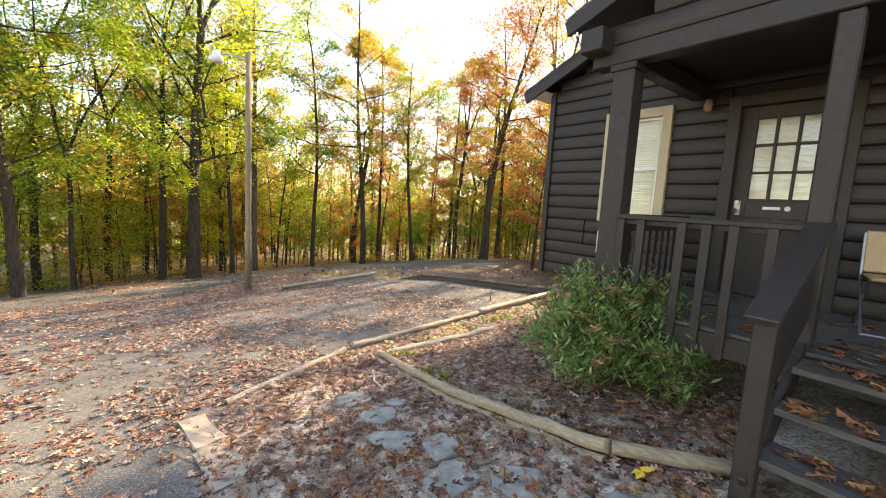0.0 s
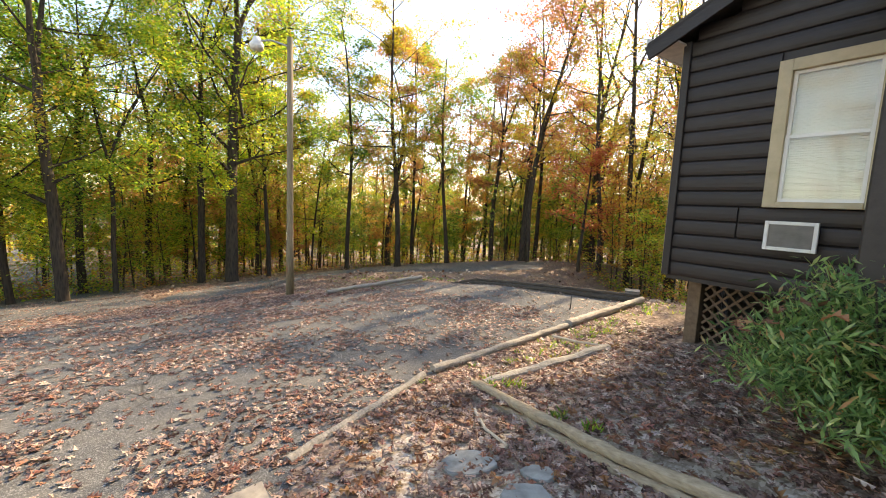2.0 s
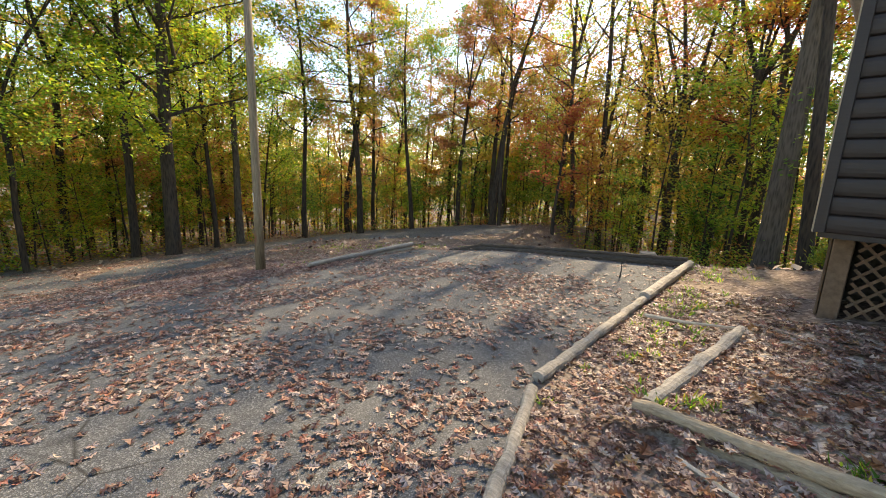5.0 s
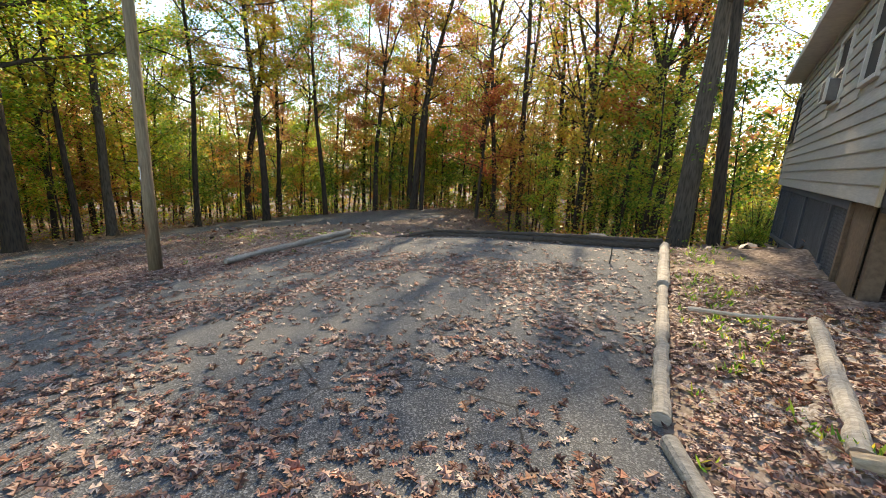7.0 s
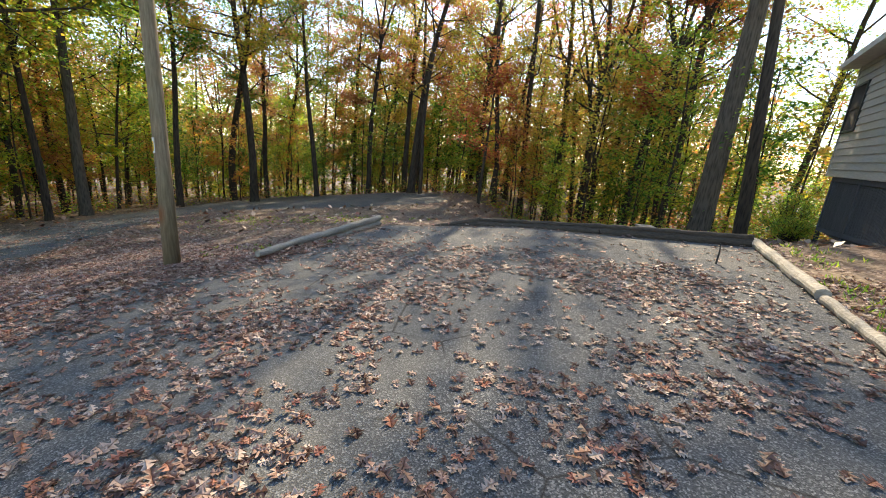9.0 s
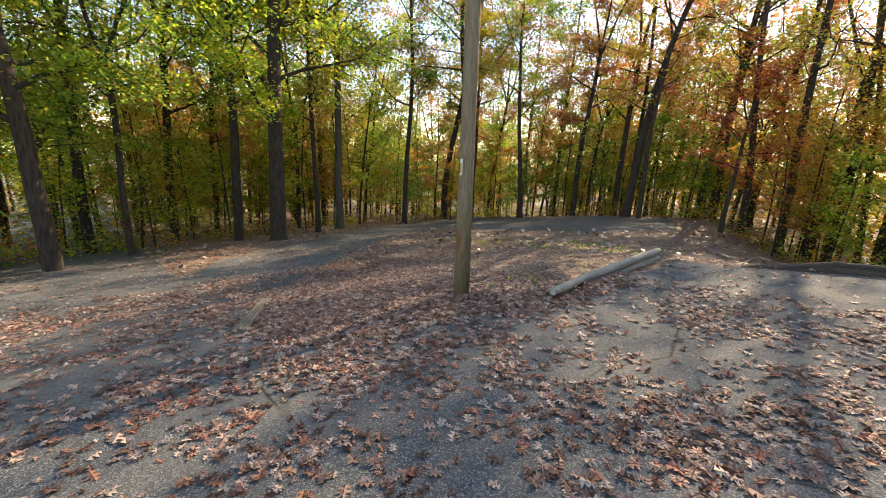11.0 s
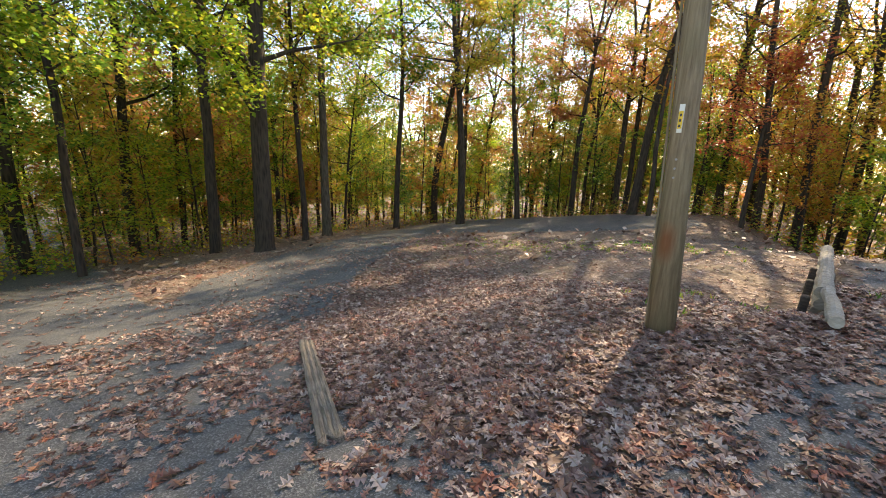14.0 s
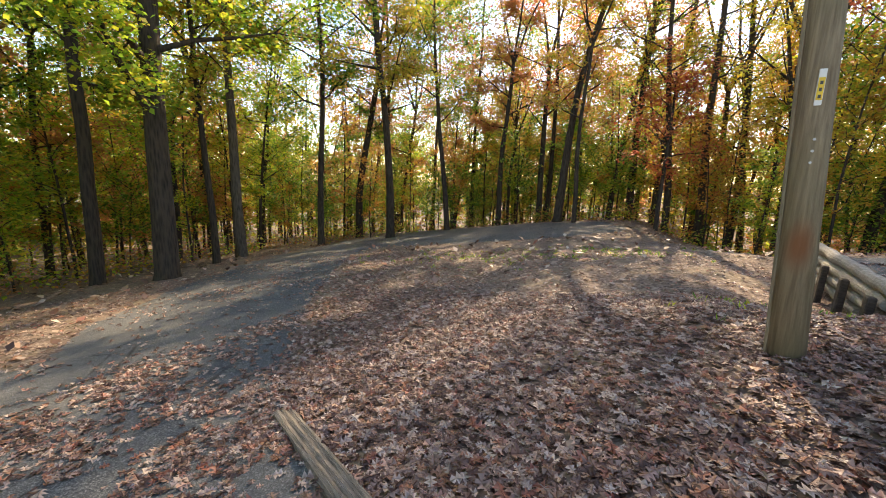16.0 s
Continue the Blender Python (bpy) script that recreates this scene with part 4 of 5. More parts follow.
# ---- plants ----
def leaf_quads(points, size, rng, flat=0.5, rise=-0.15, per=4):
    """Pointed leaves round the points given: four corners each, folded along the middle, or three for far ones."""
    n = len(points)
    a = rng.uniform(0, 2 * np.pi, n)
    d = np.stack([np.cos(a), np.sin(a), rng.normal(rise, 0.5, n)], 1)
    d /= np.linalg.norm(d, axis=1)[:, None]
    up = np.stack([rng.normal(0, 1 - flat, n), rng.normal(0, 1 - flat, n), np.ones(n)], 1)
    s = np.cross(d, up)
    s /= np.linalg.norm(s, axis=1)[:, None] + 1e-9
    w = np.cross(s, d)
    L = (size * rng.uniform(0.65, 1.35, n))[:, None]
    if per == 3:
        return np.stack([points + s * L * 0.42, points - s * L * 0.42 + w * L * 0.1, points + d * L], 1).reshape(-1, 3)
    out = np.empty((n, 4, 3))
    out[:, 0] = points
    out[:, 1] = points + d * L * 0.45 + s * L * 0.36 + w * L * 0.1
    out[:, 2] = points + d * L
    out[:, 3] = points + d * L * 0.45 - s * L * 0.36 + w * L * 0.1
    return out.reshape(-1, 3)


def grow(seed, height, dbh, base, spread, leaves, size, lean=(0, 0), limbs=12, fork=None, crook=0.035, per=4):
    """Wood and leaf corners of one tree: a crooked trunk that may fork, limbs, boughs and uneven clumps of leaves."""
    rng = np.random.default_rng(seed)
    wv, wf, spots, weights = [], [], [], []

    def add(pts, radii, sides):
        vs, fs = tube(pts, radii, sides, cap=False)
        o = len(wv)
        wv.extend(vs)
        wf.extend([tuple(i + o for i in f) for f in fs])

    def stem(p, d, length, r0, r1, n, wander, lift):
        pts, radii = [p], [r0]
        for k in range(n):
            d = (d + Vector(rng.normal(0, wander, 3)) + Vector((0, 0, lift))).normalized()
            pts.append(pts[-1] + d * length / n)
            radii.append(r0 + (r1 - r0) * ((k + 1) / n) ** 0.9)
        return pts, radii

    if fork is None:
        fork = rng.uniform(0.38, 0.62) if height > 9 and rng.random() < 0.7 else 1.0
    up = Vector((lean[0], lean[1], 1)).normalized()
    trunk, rad = stem(Vector((0, 0, 0)), up, height * fork, dbh / 2, dbh / 2 * (1 - 0.8 * fork) + 0.01, 8, crook, 0.0)
    trunk[0] = trunk[0] - Vector((0, 0, 0.3))
    trunk.insert(1, trunk[0] + (trunk[1] - trunk[0]) * 0.24)
    rad.insert(1, rad[0] * 1.03)
    rad[0] *= 1.42
    add(trunk, rad, 10)
    stems = [(trunk[2:], rad[2:], 0.0, fork)]
    if fork < 1.0:
        turn = rng.uniform(0, 6.28)
        count = 2 if rng.random() < 0.65 else 3
        for k in range(count):
            a = turn + 6.28 * k / count + rng.normal(0, 0.3)
            d = (up + Vector((math.cos(a), math.sin(a), 0)) * rng.uniform(0.22, 0.48)).normalized()
            pts, radii = stem(trunk[-1], d, height * (1 - fork) * rng.uniform(0.82, 1.04), rad[-1] * 0.8, 0.02, 6, 0.07, 0.07)
            add(pts, radii, 8)
            stems.append((pts, radii, fork, 1.0))
    az = rng.uniform(0, 6.28)
    for k in range(limbs):
        f = base + (0.97 - base) * (k + rng.uniform(0, 0.8)) / limbs
        if f < fork or len(stems) == 1:
            pts, radii, lo, hi = stems[0]
        else:
            pts, radii, lo, hi = stems[1 + k % (len(stems) - 1)]
        g = min(max((f - lo) / (hi - lo), 0.0), 0.999) * (len(pts) - 1)
        i = int(g)
        p, r0 = pts[i].lerp(pts[i + 1], g - i), max(radii[i] * 0.45, 0.016)
        az += 2.4 + rng.normal(0, 0.45)
        top = (f - base) / (1 - base)
        length = spread * (0.5 + 0.5 * math.sin(math.pi * (0.22 + 0.72 * top))) * rng.uniform(0.55, 1.25)
        d = Vector((math.cos(az), math.sin(az), rng.uniform(0.1, 0.6) + 0.7 * top)).normalized()
        line, thick = stem(p, d, length, r0, 0.012, 4, 0.19, 0.05)
        add(line, thick, 4)
        for s in range(6):
            q = line[1 + s % 4]
            e = (d + Vector(rng.normal(0, 0.8, 3))).normalized()
            bl = length * rng.uniform(0.22, 0.5)
            m = q + e * bl * 0.5
            tip = m + (e + Vector(rng.normal(0, 0.35, 3)) - Vector((0, 0, 0.12))).normalized() * bl * 0.5
            add([q, tip], [r0 * 0.3, 0.006], 3)
            for u in (0.4, 0.7, 1.0):
                spots.append((q.lerp(tip, u), 0.15 * bl + 0.15))
                weights.append(rng.gamma(1.1))
        spots.append((line[-1], 0.34))
        weights.append(1.0)
    weights = np.array(weights)
    pick = rng.choice(len(spots), leaves, p=weights / weights.sum())
    centre = np.array([s[0][:] for s in spots])[pick]
    width = np.array([s[1] for s in spots])[pick][:, None]
    pts = centre + rng.normal(0, 1, (leaves, 3)) * width * np.array([1.2, 1.2, 0.5])
    return wv, wf, leaf_quads(pts, size, rng, per=per), per


def tree_thing(name, m, grown, bark, leaf, label, category="tree", group=""):
    wv, wf, lv, per = grown
    t = thing(name, m, label, category, group)
    mesh_object("trunk", wv, wf, bark, t, smooth=True)
    crown = new("crown", polygons_mesh("crown", lv, per, leaf))
    crown.parent = t
    return t


def at(x, y, turn=0.0):
    return pose(x, y, slope(x, y) - 0.05, 0, 0, turn)


WOODS = "trees of the surrounding woods"
# the trees that stand out, each by itself
tree_thing("oak_tree", at(-28.0, 7.7), grow(11, 25, 0.72, 0.10, 7.0, 34000, 0.16, (0.0, 0.0), 26, 0.6, 0.02), BARK, LIME, "large dark-barked oak full of yellow-green leaves", group=WOODS)
tree_thing("oak_tree", at(-30.5, 6.6), grow(12, 22, 0.45, 0.25, 4.5, 11000, 0.15, (0.01, 0.01), 13), BARK, LIME, "slender dark oak beside the large one", group=WOODS)
tree_thing("grey_tree", at(-33.5, 13.6), grow(13, 24, 0.55, 0.3, 5.5, 12000, 0.19, (0, 0), 14), GREY_BARK, LIME, "straight grey-barked tree with yellow-green leaves", group=WOODS)
tree_thing("leaning_tree", at(-21.2, 28.2), grow(14, 21, 0.58, 0.42, 6.0, 8000, 0.19, (0.10, 0.05), 13), BARK, RUST, "leaning dark tree with thin russet leaves", group=WOODS)
tree_thing("slim_tree", at(-19.8, 27.0), grow(15, 18, 0.30, 0.3, 3.8, 4500, 0.18, (0.04, 0.03), 11), BARK, GOLD, "slim tree with golden leaves", group=WOODS)
tree_thing("red_maple", at(-15.2, 26.5), grow(16, 8.5, 0.26, 0.25, 3.0, 4800, 0.16, (0.0, 0.0), 12), BARK, RED, "small red-leaved maple at the wood edge", group=WOODS)
tree_thing("forest_tree", at(-30.6, 22.3), grow(17, 24, 0.55, 0.25, 6.2, 16000, 0.19, (0, 0), 14), BARK, GOLD, "tall tree with golden orange leaves", group=WOODS)
tree_thing("forest_tree", at(-36.0, 25.0), grow(18, 23, 0.6, 0.3, 5.5, 9000, 0.20, (0, 0), 13), BARK, RUST, "tall tree with rusty leaves", group=WOODS)
tree_thing("forest_tree", at(-26.5, 30.5), grow(19, 20, 0.45, 0.3, 5.0, 9000, 0.19, (0.02, 0), 13), BARK, RUST, "tall tree with thin russet crown", group=WOODS)
tree_thing("forest_tree", at(-25.3, 0.2), grow(20, 19, 0.5, 0.12, 6.5, 32000, 0.12, (0.0, -0.02), 17), BARK, LIME, "leafy yellow-green tree at the edge of the drive", group=WOODS)
tree_thing("forest_tree", at(-27.5, -1.5), grow(21, 17, 0.3, 0.1, 6.0, 28000, 0.12, (0, 0), 16), BARK, GOLD, "golden leafy tree at the edge of the drive", group=WOODS)
tree_thing("forest_tree", at(-27.9, 2.2), grow(22, 16, 0.25, 0.3, 3.6, 9000, 0.12, (0.03, 0), 12), BARK, LIME, "thin tree at the edge of the drive", group=WOODS)
tree_thing("twin_tree", at(-3.7, 20.6), grow(23, 24, 0.85, 0.35, 5.5, 5000, 0.18, (0.022, -0.01), 13, 0.62, 0.012), GREY_BARK, ORANGE, "thick grey leaning trunk of a twin tree", group=WOODS)
tree_thing("twin_tree", at(-2.6, 19.0), grow(24, 21, 0.46, 0.4, 4.5, 4000, 0.18, (-0.10, 0.03), 11, 0.7, 0.012), BARK, ORANGE, "darker second trunk of a twin tree", group=WOODS)
for i, (x, y, h, d, leaf, lean, word) in enumerate((
        (-13.2, 30, 25, 0.40, GOLD, 0.02, "golden"), (-11.5, 33, 27, 0.42, LIME, 0.03, "yellow-green"), (-14.9, 29, 22, 0.34, LIME, 0.0, "yellow-green"), (-9.3, 31, 25, 0.48, GOLD, 0.03, "golden"),
        (-6.5, 28, 23, 0.45, RED, 0.05, "red"), (-4.6, 27, 22, 0.38, ORANGE, 0.06, "orange"), (-7.9, 36, 27, 0.5, GOLD, 0.02, "golden"), (2.5, 33, 21, 0.42, LIME, 0.10, "yellow-green"),
        (-23.6, 31.5, 22, 0.42, GREEN, -0.02, "green"), (-17.5, 33, 25, 0.45, LIME, 0.0, "yellow-green"), (-33, 18.5, 21, 0.36, GREEN, 0.0, "green"), (-31.5, 11.2, 17, 0.28, GOLD, 0.0, "golden"),
        (-35, 4.5, 21, 0.4, GREEN, 0.0, "green"), (-32, 1.0, 20, 0.38, GREEN, 0.0, "green"), (6.0, 27, 20, 0.4, GREEN, -0.02, "green"), (-29.0, 27.0, 20, 0.36, LIME, 0.01, "yellow-green"),
        (-16.2, 37, 25, 0.42, RUST, 0.0, "russet"), (-12.9, 39, 26, 0.45, GREEN, 0.01, "green"), (-10.2, 38, 24, 0.36, ORANGE, 0.0, "orange"), (-19.4, 36, 26, 0.40, GOLD, 0.01, "golden"), (-6.0, 40, 25, 0.4, LIME, 0.02, "yellow-green"))):
    tree_thing("forest_tree", at(x, y), grow(40 + i, h, d * 1.15, 0.28, 4.8, 2100 if -19 < x + 0.18 * (y - 5) < -4 else 8000, 0.175, (lean, 0.0), 14), BARK, leaf, "slender forest tree with %s autumn leaves" % word, group=WOODS)

# the rest of the woods: a few kinds, repeated
EDGE = [(-180, 21), (-170, 20), (-163, 20), (-160, 17), (-153, 16), (-150, 17), (178, 20), (165, 24), (154, 28), (138, 31), (123, 33), (112, 29), (96, 23), (84, 20), (75, 19), (63, 18.5), (45, 24), (20, 26), (0, 24), (-40, 20), (-90, 17), (-130, 17)]
EDGE_A, EDGE_R = zip(*sorted(EDGE))


def edge(a):
    return float(np.interp(a, EDGE_A, EDGE_R, period=360))


kinds, bright = [], []
for i, (leaf, word) in enumerate(((LIME, "yellow-green"), (GOLD, "golden"), (GREEN, "green"), (RUST, "russet"), (LIME, "yellow-green"), (GREEN, "green"))):
    kinds.append((grow(70 + i, 18 + i % 4 * 2.0, 0.30 + 0.05 * (i % 3), 0.22, 5.0, 7600, 0.185, (0.01 * (i % 3), 0), 14, per=3), leaf, word))
for i, (leaf, word) in enumerate(((ORANGE, "orange"), (LIME, "yellow-green"), (RED, "red"), (LIME, "yellow-green"), (GREEN, "green"), (GOLD, "golden"))):
    bright.append((grow(80 + i, 17 + i % 4 * 2.0, 0.28 + 0.05 * (i % 3), 0.26, 4.6, 5600, 0.18, (0.01 * (i % 3), 0), 13, per=3), leaf, word))
young = []
for i, (leaf, word) in enumerate(((GREEN, "green"), (LIME, "yellow-green"), (GREEN, "green"), (ORANGE, "orange"), (GOLD, "golden"), (LIME, "yellow-green"))):
    young.append((grow(90 + i, 4.5 + i * 0.9, 0.07 + 0.012 * i, 0.10, 1.9, 1300, 0.15, (0.03 * (i % 3 - 1), 0.02), 10, per=3), leaf, word))


low = []
for i, (leaf, word) in enumerate(((GREEN, "green"), (LIME, "yellow-green"), (RUST, "russet"), (GOLD, "golden"), (ORANGE, "orange"), (LIME, "yellow-green"))):
    low.append((grow(110 + i, 8.0 + i * 0.9, 0.13 + 0.015 * i, 0.14, 3.2, 4200, 0.165, (0.03 * (i % 3 - 1), 0.02), 15, per=3), leaf, word))


def scatter(kinds, count, inner, outer, name, text, group, seed, gap, power=1.0, narrow=None):
    rng = random.Random(seed)
    first, spots, tries = {}, [], 0
    while len(spots) < count and tries < 20000:
        tries += 1
        a = rng.uniform(*narrow) if narrow else rng.uniform(-180, 180)
        r = edge(a) + inner + (outer - inner) * rng.random() ** power
        x, y = -10 + r * math.cos(radians(a)), 3 + r * math.sin(radians(a))
        p = H.inverted() @ Vector((x, y, 0))
        if -2.5 < p.x < WIDE + 2.5 and -4 < p.y < LONG + 3:
            continue
        if -4 < x < 10 and 20 < y < 50 and name != "sapling":
            continue
        if -18 < x + 0.18 * (y - 5) < -4 and 12 < y < 44 and name == "forest_tree":
            continue
        if name == "understorey_tree" and x > -13 and rng.random() < 0.65:
            continue
        if any((x - u) ** 2 + (y - v) ** 2 < gap * gap for u, v in spots):
            continue
        spots.append((x, y))
        k = rng.randrange(len(kinds))
        m = pose(x, y, slope(x, y) - 0.08, rng.uniform(-3, 3), rng.uniform(-3, 3), rng.uniform(0, 360))
        m = m @ Matrix.Diagonal((*[rng.uniform(0.8, 1.15)] * 3, 1))
        if k not in first:
            first[k] = tree_thing(name, m, kinds[k][0], BARK, kinds[k][1], text % kinds[k][2], group=group)
        else:
            copy_thing(first[k], Matrix.Identity(4)).matrix_basis = m


scatter(kinds, 44, 2.0, 32, "forest_tree", "forest tree with %s autumn leaves", WOODS, 5, 3.2, 1.0, (122, 215))
scatter(bright, 52, 3.0, 28, "forest_tree", "forest tree with %s autumn leaves", WOODS, 15, 3.0, 0.9, (38, 122))
scatter(kinds, 14, 6.0, 26, "forest_tree", "forest tree with %s autumn leaves", WOODS, 6, 4.0, 1.0, (230, 390))
scatter(low, 62, 2.2, 26, "understorey_tree", "small understorey tree full of %s leaves", "understorey trees of the woods", 21, 2.4, 0.9, (50, 215))
scatter(young, 130, 0.5, 18, "sapling", "thin forest sapling with %s leaves", "saplings under the woods", 7, 1.1, 1.3, (55, 215))


def far_woods():
    """The woods beyond, too far and many to count."""
    rng = np.random.default_rng(3)
    wv, wf, pts = [], [], []
    for k in range(330):
        a = math.radians(rng.uniform(30, 225))
        r = rng.uniform(52, 115)
        x, y = -10 + r * math.cos(a), 3 + r * math.sin(a)
        z, h = slope(x, y), rng.uniform(17, 27)
        vs, fs = tube([(x, y, z - 0.5), (x + rng.normal(0, 0.5), y, z + h * 0.5), (x + rng.normal(0, 1.2), y, z + h * 0.95)], [0.2, 0.15, 0.04], 5, False)
        o = len(wv)
        wv += vs
        wf += [tuple(i + o for i in f) for f in fs]
        knots = np.array([x, y, z + h * 0.40]) + rng.normal(0, 1, (34, 3)) * np.array([2.6, 2.6, h * 0.27])
        pts.append(knots[rng.integers(0, 34, 560)] + rng.normal(0, 0.7, (560, 3)) * np.array([1, 1, 0.6]))
    ob = mesh_object("far_trunks", wv, wf, BARK)
    tagged(ob, "dark trunks of the far woods", "trees", kind="stuff")
    for i, (leaf, word) in enumerate(((LIME, "yellow-green"), (GREEN, "green"), (GOLD, "golden"), (RUST, "russet"), (GOLD, "golden"))):
        q = np.concatenate(pts[i::5])
        ob = new("far_leaves", polygons_mesh("far_leaves", leaf_quads(q, 0.62, rng, per=3), 3, leaf))
        tagged(ob, "%s foliage of the far woods" % word, "trees", kind="stuff")


far_woods()


def undergrowth():
    """Low leafy brush at the foot of the woods, too fine to count."""
    rng = np.random.default_rng(9)
    heaps = [[], [], [], []]
    for k in range(1500):
        a = rng.uniform(50, 212)
        r = edge(a) - 0.3 + 24 * rng.random() ** 1.6
        x, y = -10 + r * math.cos(math.radians(a)), 3 + r * math.sin(math.radians(a))
        p = H.inverted() @ Vector((x, y, 0))
        if -2 < p.x < WIDE + 2 and -4 < p.y < LONG + 4:
            continue
        h = rng.uniform(0.3, 1.6) if r < edge(a) + 3 else rng.uniform(0.6, 4.2)
        n = 30
        c = np.array([x, y, slope(x, y) + h * 0.5]) + rng.normal(0, 1, (n, 3)) * np.array([0.45, 0.45, h * 0.28])
        heaps[int(rng.integers(0, 4))].append(c)
    for heap, leaf, word in zip(heaps, (GOLD, GREEN, RUST, LIME), ("golden", "green", "russet", "yellow-green")):
        ob = new("undergrowth", polygons_mesh("undergrowth", leaf_quads(np.concatenate(heap), 0.14, rng), 4, leaf))
        tagged(ob, "low %s undergrowth at the foot of the woods" % word, "undergrowth", kind="stuff")


undergrowth()


def shrub(m, radius, height, leaves, size, leaf, label, seed):
    """A rounded bush: many stems from the base, narrow leaves along them."""
    rng = np.random.default_rng(seed)
    s = thing("shrub", m, label, "shrub")
    wv, wf, pts = [], [], []
    for k in range(80):
        a, t = rng.uniform(0, 6.28), rng.uniform(0.1, 1.0) ** 0.6
        tip = Vector((math.cos(a) * radius * t * rng.uniform(0.8, 1.15), math.sin(a) * radius * t * rng.uniform(0.8, 1.15), height * (1.08 - 0.78 * t * t) * rng.uniform(0.72, 1.1)))
        b = Vector((math.cos(a) * 0.08, math.sin(a) * 0.08, -0.05))
        m1 = b.lerp(tip, 0.5) + Vector((0, 0, 0.1))
        vs, fs = tube([b, m1, tip], [0.012, 0.008, 0.003], 4, False)
        o = len(wv)
        wv += vs
        wf += [tuple(i + o for i in f) for f in fs]
        n = leaves // 80
        u = rng.uniform(-0.25, 1.0, n)
        line = np.outer(1 - u, np.array(m1)) + np.outer(u, np.array(tip))
        pts.append(line + rng.normal(0, 0.085, (n, 3)) * np.array([1, 1, 0.8]))
    mesh_object("branchwork", wv, wf, BARK, s)
    q = leaf_quads(np.concatenate(pts), size, rng, 0.3, 0.75).reshape(-1, 4, 3)
    mid = (q[:, 0] + q[:, 2]) / 2
    q[:, 1], q[:, 3] = mid + (q[:, 1] - mid) * 0.27, mid + (q[:, 3] - mid) * 0.27
    crown = new("foliage", polygons_mesh("foliage", q.reshape(-1, 3), 4, leaf))
    crown.parent = s
    return s


shrub(pose(-1.44, 4.0, slope(-1.44, 4.0)), 0.88, 1.0, 20000, 0.085, SHRUB, "dense green narrow-leaved shrub beside the porch", 2)
shrub(pose(-2.3, 15.6, slope(-2.3, 15.6)), 0.55, 0.7, 1500, 0.13, LIME, "small sunlit yellow-green bush behind the logs", 3)
shrub(pose(-1.6, 18.0, slope(-1.6, 18.0)), 0.9, 1.7, 2200, 0.14, LIME, "pale leafy bush beside the cabin", 4)


def grass():
    """Thin blades in tufts: beside the bed, along the strip by the pad, and on the crest."""
    rng = np.random.default_rng(12)
    pts = []
    for x0, y0, sx, sy, tufts, blades in ((-3.95, 3.62, 0.10, 0.08, 5, 16), (-3.2, 3.30, 0.07, 0.05, 3, 14), (-2.9, 3.25, 0.05, 0.05, 3, 12), (-4.45, 5.8, 0.22, 1.3, 46, 9), (-4.3, 8.6, 0.3, 0.9, 24, 8), (-18.6, 11.6, 1.6, 0.8, 80, 9), (-15.5, 12.6, 1.5, 0.9, 80, 9), (-13.0, 6.4, 0.6, 0.4, 18, 7)):
        for _ in range(tufts):
            x, y = x0 + rng.normal(0, sx), y0 + rng.normal(0, sy)
            z = surface(x, y)
            pts.append(np.array([x, y, z]) + rng.normal(0, 0.035, (blades, 3)) * np.array([1, 1, 0]))
    q = leaf_quads(np.concatenate(pts), 0.085, rng, 0.3, 1.3).reshape(-1, 4, 3)
    mid = (q[:, 0] + q[:, 2]) / 2
    q[:, 1], q[:, 3] = mid + (q[:, 1] - mid) * 0.22, mid + (q[:, 3] - mid) * 0.22
    ob = new("grass", polygons_mesh("grass", q.reshape(-1, 3), 4, GREEN))
    tagged(ob, "sparse yellow-green grass between the fallen leaves", "grass", kind="stuff")


grass()


# ---- fallen leaves ----
OAK = [(0.0, 0.0), (0.15, 0.28), (0.30, 0.07), (0.48, 0.50), (0.64, 0.09), (0.80, 0.36), (1.0, 0.0)]


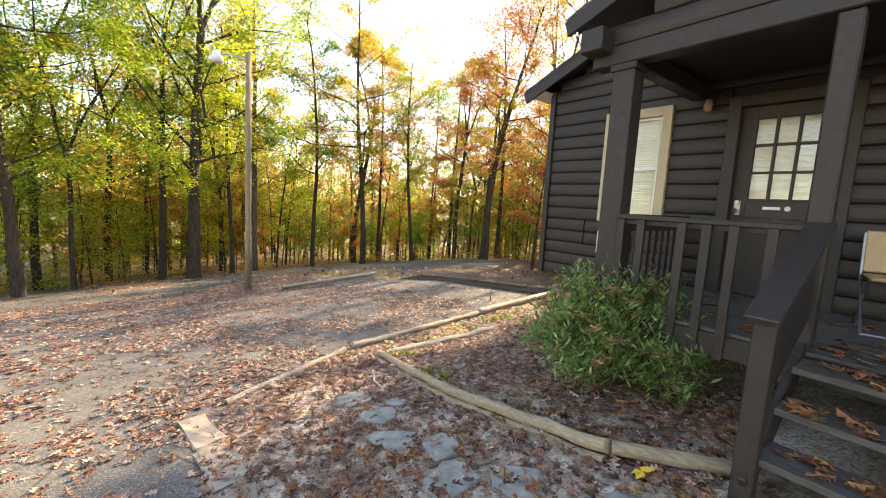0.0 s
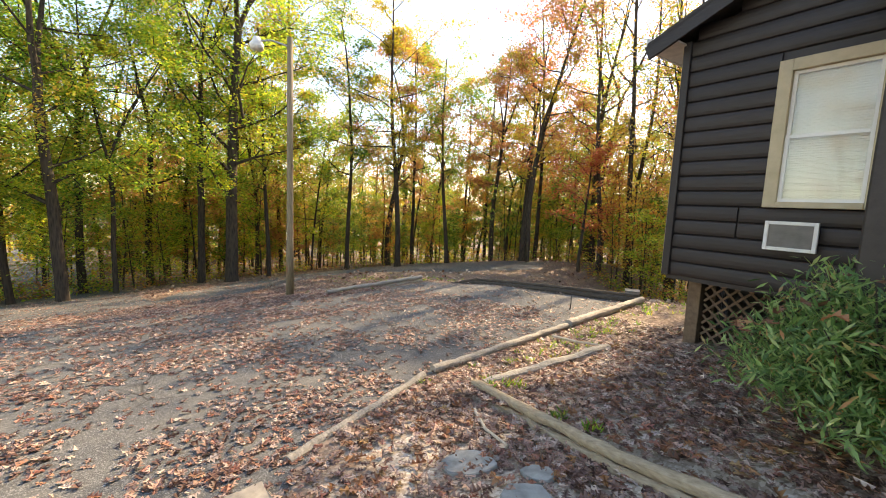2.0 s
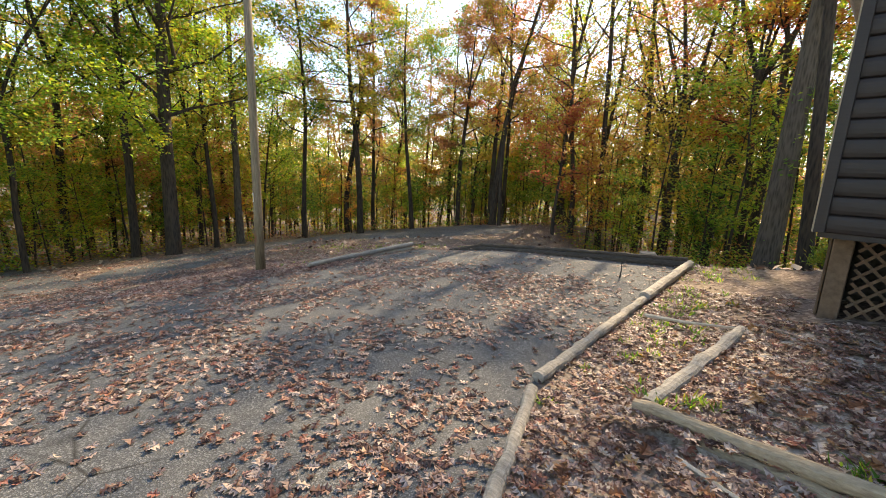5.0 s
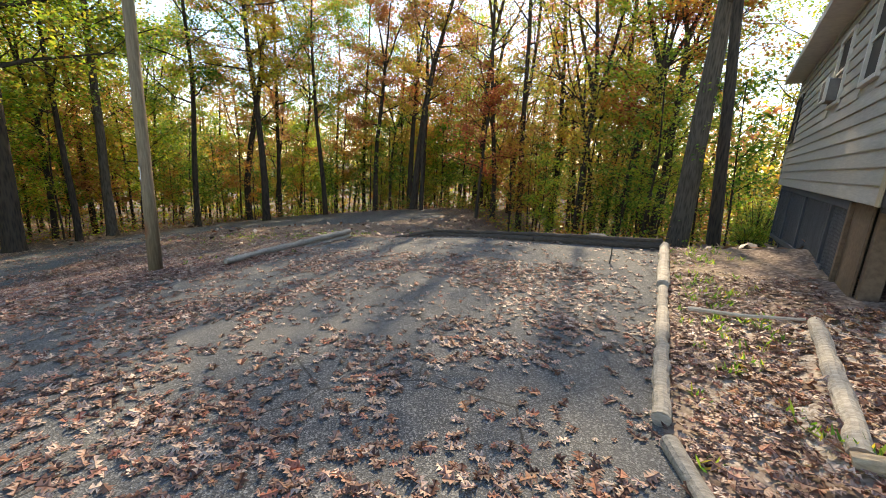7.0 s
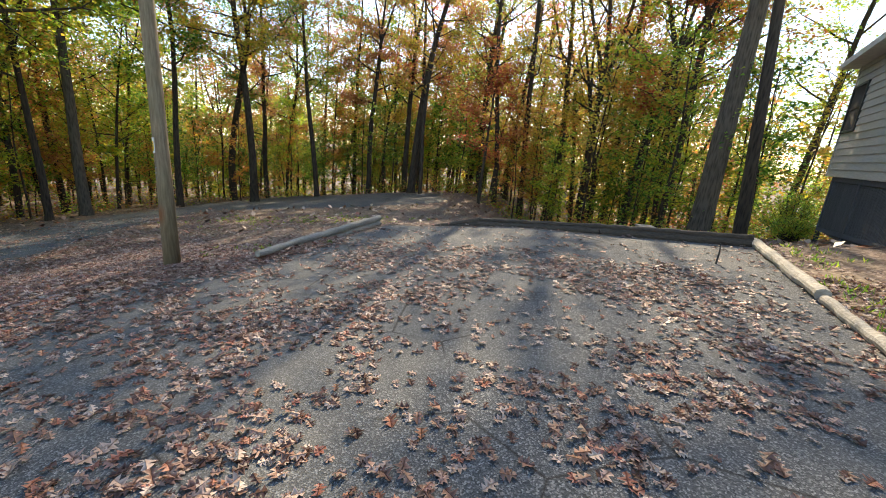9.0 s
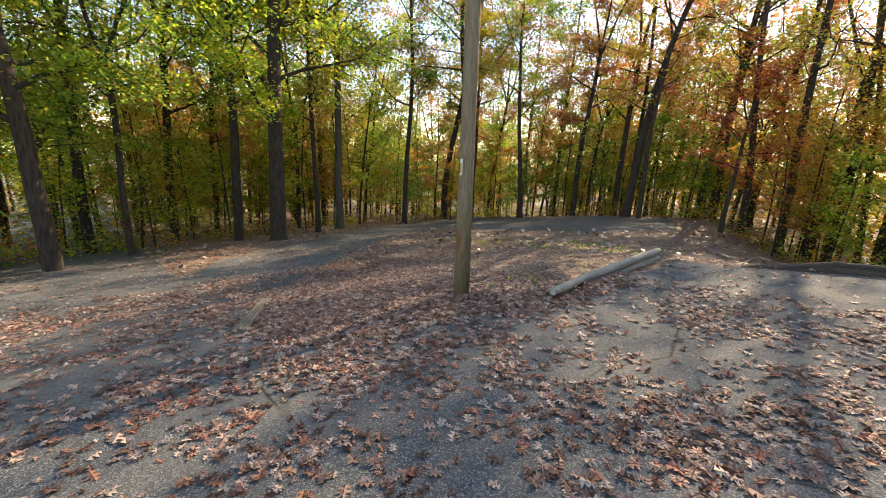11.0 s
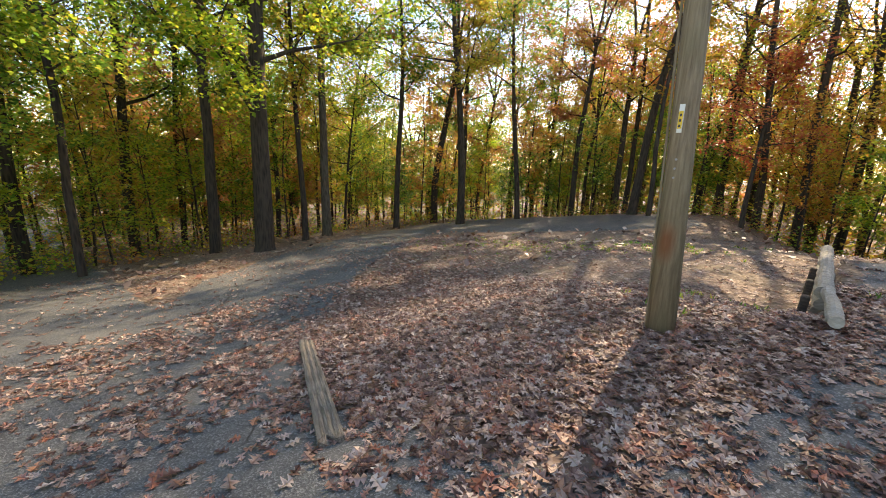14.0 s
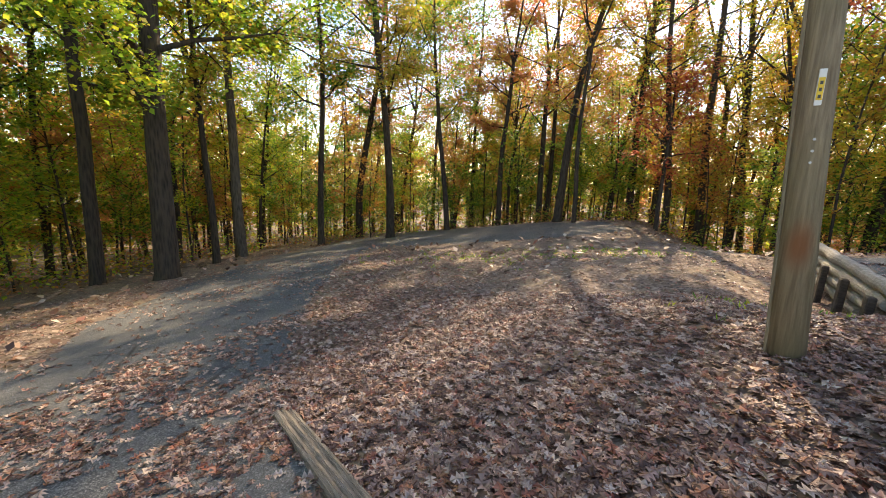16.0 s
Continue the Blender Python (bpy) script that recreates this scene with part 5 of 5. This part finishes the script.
def lobed_leaves(name, spots, size, seed, label, material):
    """Curled lobed leaves lying about, each creased along its spine and an island of its own."""
    rng = np.random.default_rng(seed)
    n = len(spots)
    base = np.array(spots)
    ang = rng.uniform(0, 2 * np.pi, n)
    L = size * rng.uniform(0.6, 1.4, n)
    crease, bend, twist = rng.normal(0.06, 0.22, n), rng.normal(0.05, 0.38, n), rng.normal(0, 0.34, n)
    tx, ty = rng.normal(0, 0.13, n), rng.normal(0, 0.13, n)
    corners = [(-0.5, 0.0), (-0.02, 0.0), (0.5, 0.0)] + [(u - 0.5, w) for u, w in OAK[1:-1]] + [(u - 0.5, -w) for u, w in OAK[1:-1]]
    out = np.empty((n, len(corners), 3))
    for c, (u, w) in enumerate(corners):
        x, y = u * L, w * L * rng.uniform(0.8, 1.2, n)
        z = (abs(w) * crease + u * u * bend + u * w * twist * 2) * L + tx * x + ty * y
        out[:, c, 0] = base[:, 0] + x * np.cos(ang) - y * np.sin(ang)
        out[:, c, 1] = base[:, 1] + x * np.sin(ang) + y * np.cos(ang)
        out[:, c, 2] = z
    out[:, :, 2] += (base[:, 2] - out[:, :, 2].min(1) * 0.85 + 0.002)[:, None]
    faces = []
    for side in (3, 8):
        faces += [(0, side, side + 1, side + 2, 1), (1, side + 2, side + 3, side + 4, 2)]
    m = len(corners)
    me = bpy.data.meshes.new(name)
    loops = np.concatenate([np.array(f, dtype=np.int32) for f in faces])
    per = np.array([len(f) for f in faces], dtype=np.int32)
    starts = np.concatenate([[0], np.cumsum(per)[:-1]]).astype(np.int32)
    me.vertices.add(n * m)
    me.vertices.foreach_set("co", out.reshape(-1).astype(np.float32))
    me.loops.add(n * len(loops))
    me.loops.foreach_set("vertex_index", (loops[None, :] + (np.arange(n, dtype=np.int32) * m)[:, None]).ravel())
    me.polygons.add(n * len(faces))
    me.polygons.foreach_set("loop_start", (starts[None, :] + (np.arange(n, dtype=np.int32) * len(loops))[:, None]).ravel())
    me.update(calc_edges=True)
    me.materials.append(material)
    return tagged(new(name, me), label, "leaves", kind="stuff")


def amount(x, y):
    """How thickly the leaves lie, from 0 to 1."""
    p = paved(x, y)
    d = noise.noise((x * 0.7, y * 0.7, 3)) * 0.5 + noise.noise((x * 2.3, y * 2.3, 9)) * 0.5
    open_air = min(max(0.33 + 1.15 * d, 0.06), 0.85)
    woods = min(max((0.72 if grit(x, y) < 0.5 else 0.56) + 0.6 * d, 0.15), 1.0)
    return open_air * p + woods * (1 - p)


def litter():
    rng = random.Random(8)
    near = []
    for lo, hi, ylo, yhi, tries, keep in ((-19, 0.2, -2.5, 7.5, 98000, 1.0), (-23, -4, 6, 13, 14000, 1.0), (-4.8, -0.2, 2.6, 6.1, 9500, 1.0), (-17, -11.5, 2.3, 7.5, 20000, 1.0), (-27, -17, -3, 14, 15000, 1.0)):
        for _ in range(tries):
            x, y = rng.uniform(lo, hi), rng.uniform(ylo, yhi)
            p = H.inverted() @ Vector((x, y, 0))
            if p.x > -0.1 and p.y > 0.0 or p.x > 2.0 and p.y > -1.3 or p.x > 3.5 and p.y > -2.9:
                continue
            if rng.random() < amount(x, y):
                near.append((x, y, surface(x, y) + rng.uniform(0.0, 0.012) * (2.2 - 1.6 * paved(x, y))))
    lobed_leaves("fallen_leaves", near, 0.067, 1, "curled brown and russet oak leaves on the ground", LITTER)
    bed_leaves = []
    for _ in range(3800):
        x, y = rng.uniform(-4.6, 0.1), rng.uniform(0.6, 5.9)
        p = H.inverted() @ Vector((x, y, 0))
        if grit(x, y) < 0.5 or p.y > 0 or p.x > 2.0 and p.y > -1.6 or p.x > 3.5 and p.y > -2.9:
            continue
        if rng.random() < 0.25 + 0.75 * sstep(-3.4, -0.9, x) * sstep(2.4, 3.1, y) + 0.5 * noise.noise((x * 1.3, y * 1.3, 7)):
            bed_leaves.append((x, y, surface(x, y) + rng.uniform(0.004, 0.03)))
    lobed_leaves("fallen_leaves", bed_leaves, 0.085, 6, "russet oak leaves in and around the planting bed", RUSSET_LITTER)
    caught = []
    for _ in range(46):
        a, k = rng.uniform(0, 6.28), rng.uniform(0.35, 1.0)
        caught.append((-1.44 + 0.85 * k * math.cos(a), 4.0 + 0.85 * k * math.sin(a), slope(-1.44, 4.0) + 1.05 - 0.62 * k * k + rng.uniform(-0.06, 0.06)))
    lobed_leaves("fallen_leaves", caught, 0.12, 4, "russet oak leaves caught in the green shrub", RUSSET_LITTER)
    far = []
    for _ in range(60000):
        a = rng.uniform(-180, 180)
        r = 9 + 45 * rng.random() ** 0.8
        x, y = -10 + r * math.cos(radians(a)), 3 + r * math.sin(radians(a))
        if y < -8 or x > 0 and y < 16 or x > -6 and y < 9.5:
            continue
        if paved(x, y) < 0.5 and rng.random() < amount(x, y):
            far.append((x, y, surface(x, y) + 0.012))
    ob = new("forest_litter", polygons_mesh("forest_litter", leaf_quads(np.array(far), 0.2, np.random.default_rng(5), 0.9), 4, LITTER))
    tagged(ob, "brown leaf litter on the forest floor", "leaves", kind="stuff")
    deck = []
    for _ in range(420):
        u, v = rng.uniform(2.1, 5.2), rng.uniform(-1.8, -0.15)
        q = H @ Vector((u, v, DECK))
        if rng.random() < 0.75 if v < -1.35 and u > 3.5 else rng.random() < 0.25:
            deck.append(tuple(q))
    for v, z in ((-2.80, 0.17), (-2.50, 0.36), (-2.20, 0.54)):
        for _ in range(44):
            deck.append(tuple(H @ Vector((rng.uniform(3.66, 4.9), v + rng.uniform(0.03, 0.25), z))))
    lobed_leaves("fallen_leaves", deck, 0.1, 3, "russet oak leaves lying on the porch steps", RUSSET_LITTER)


litter()
one = new("yellow_leaf", polygons_mesh("yellow_leaf", leaf_quads(np.array([on(-0.72, 2.62, 0.05)] * 7), 0.06, np.random.default_rng(2), 0.9), 4, YELLOW))
tagged(one, "single bright yellow maple leaf beside the timber", "leaf")
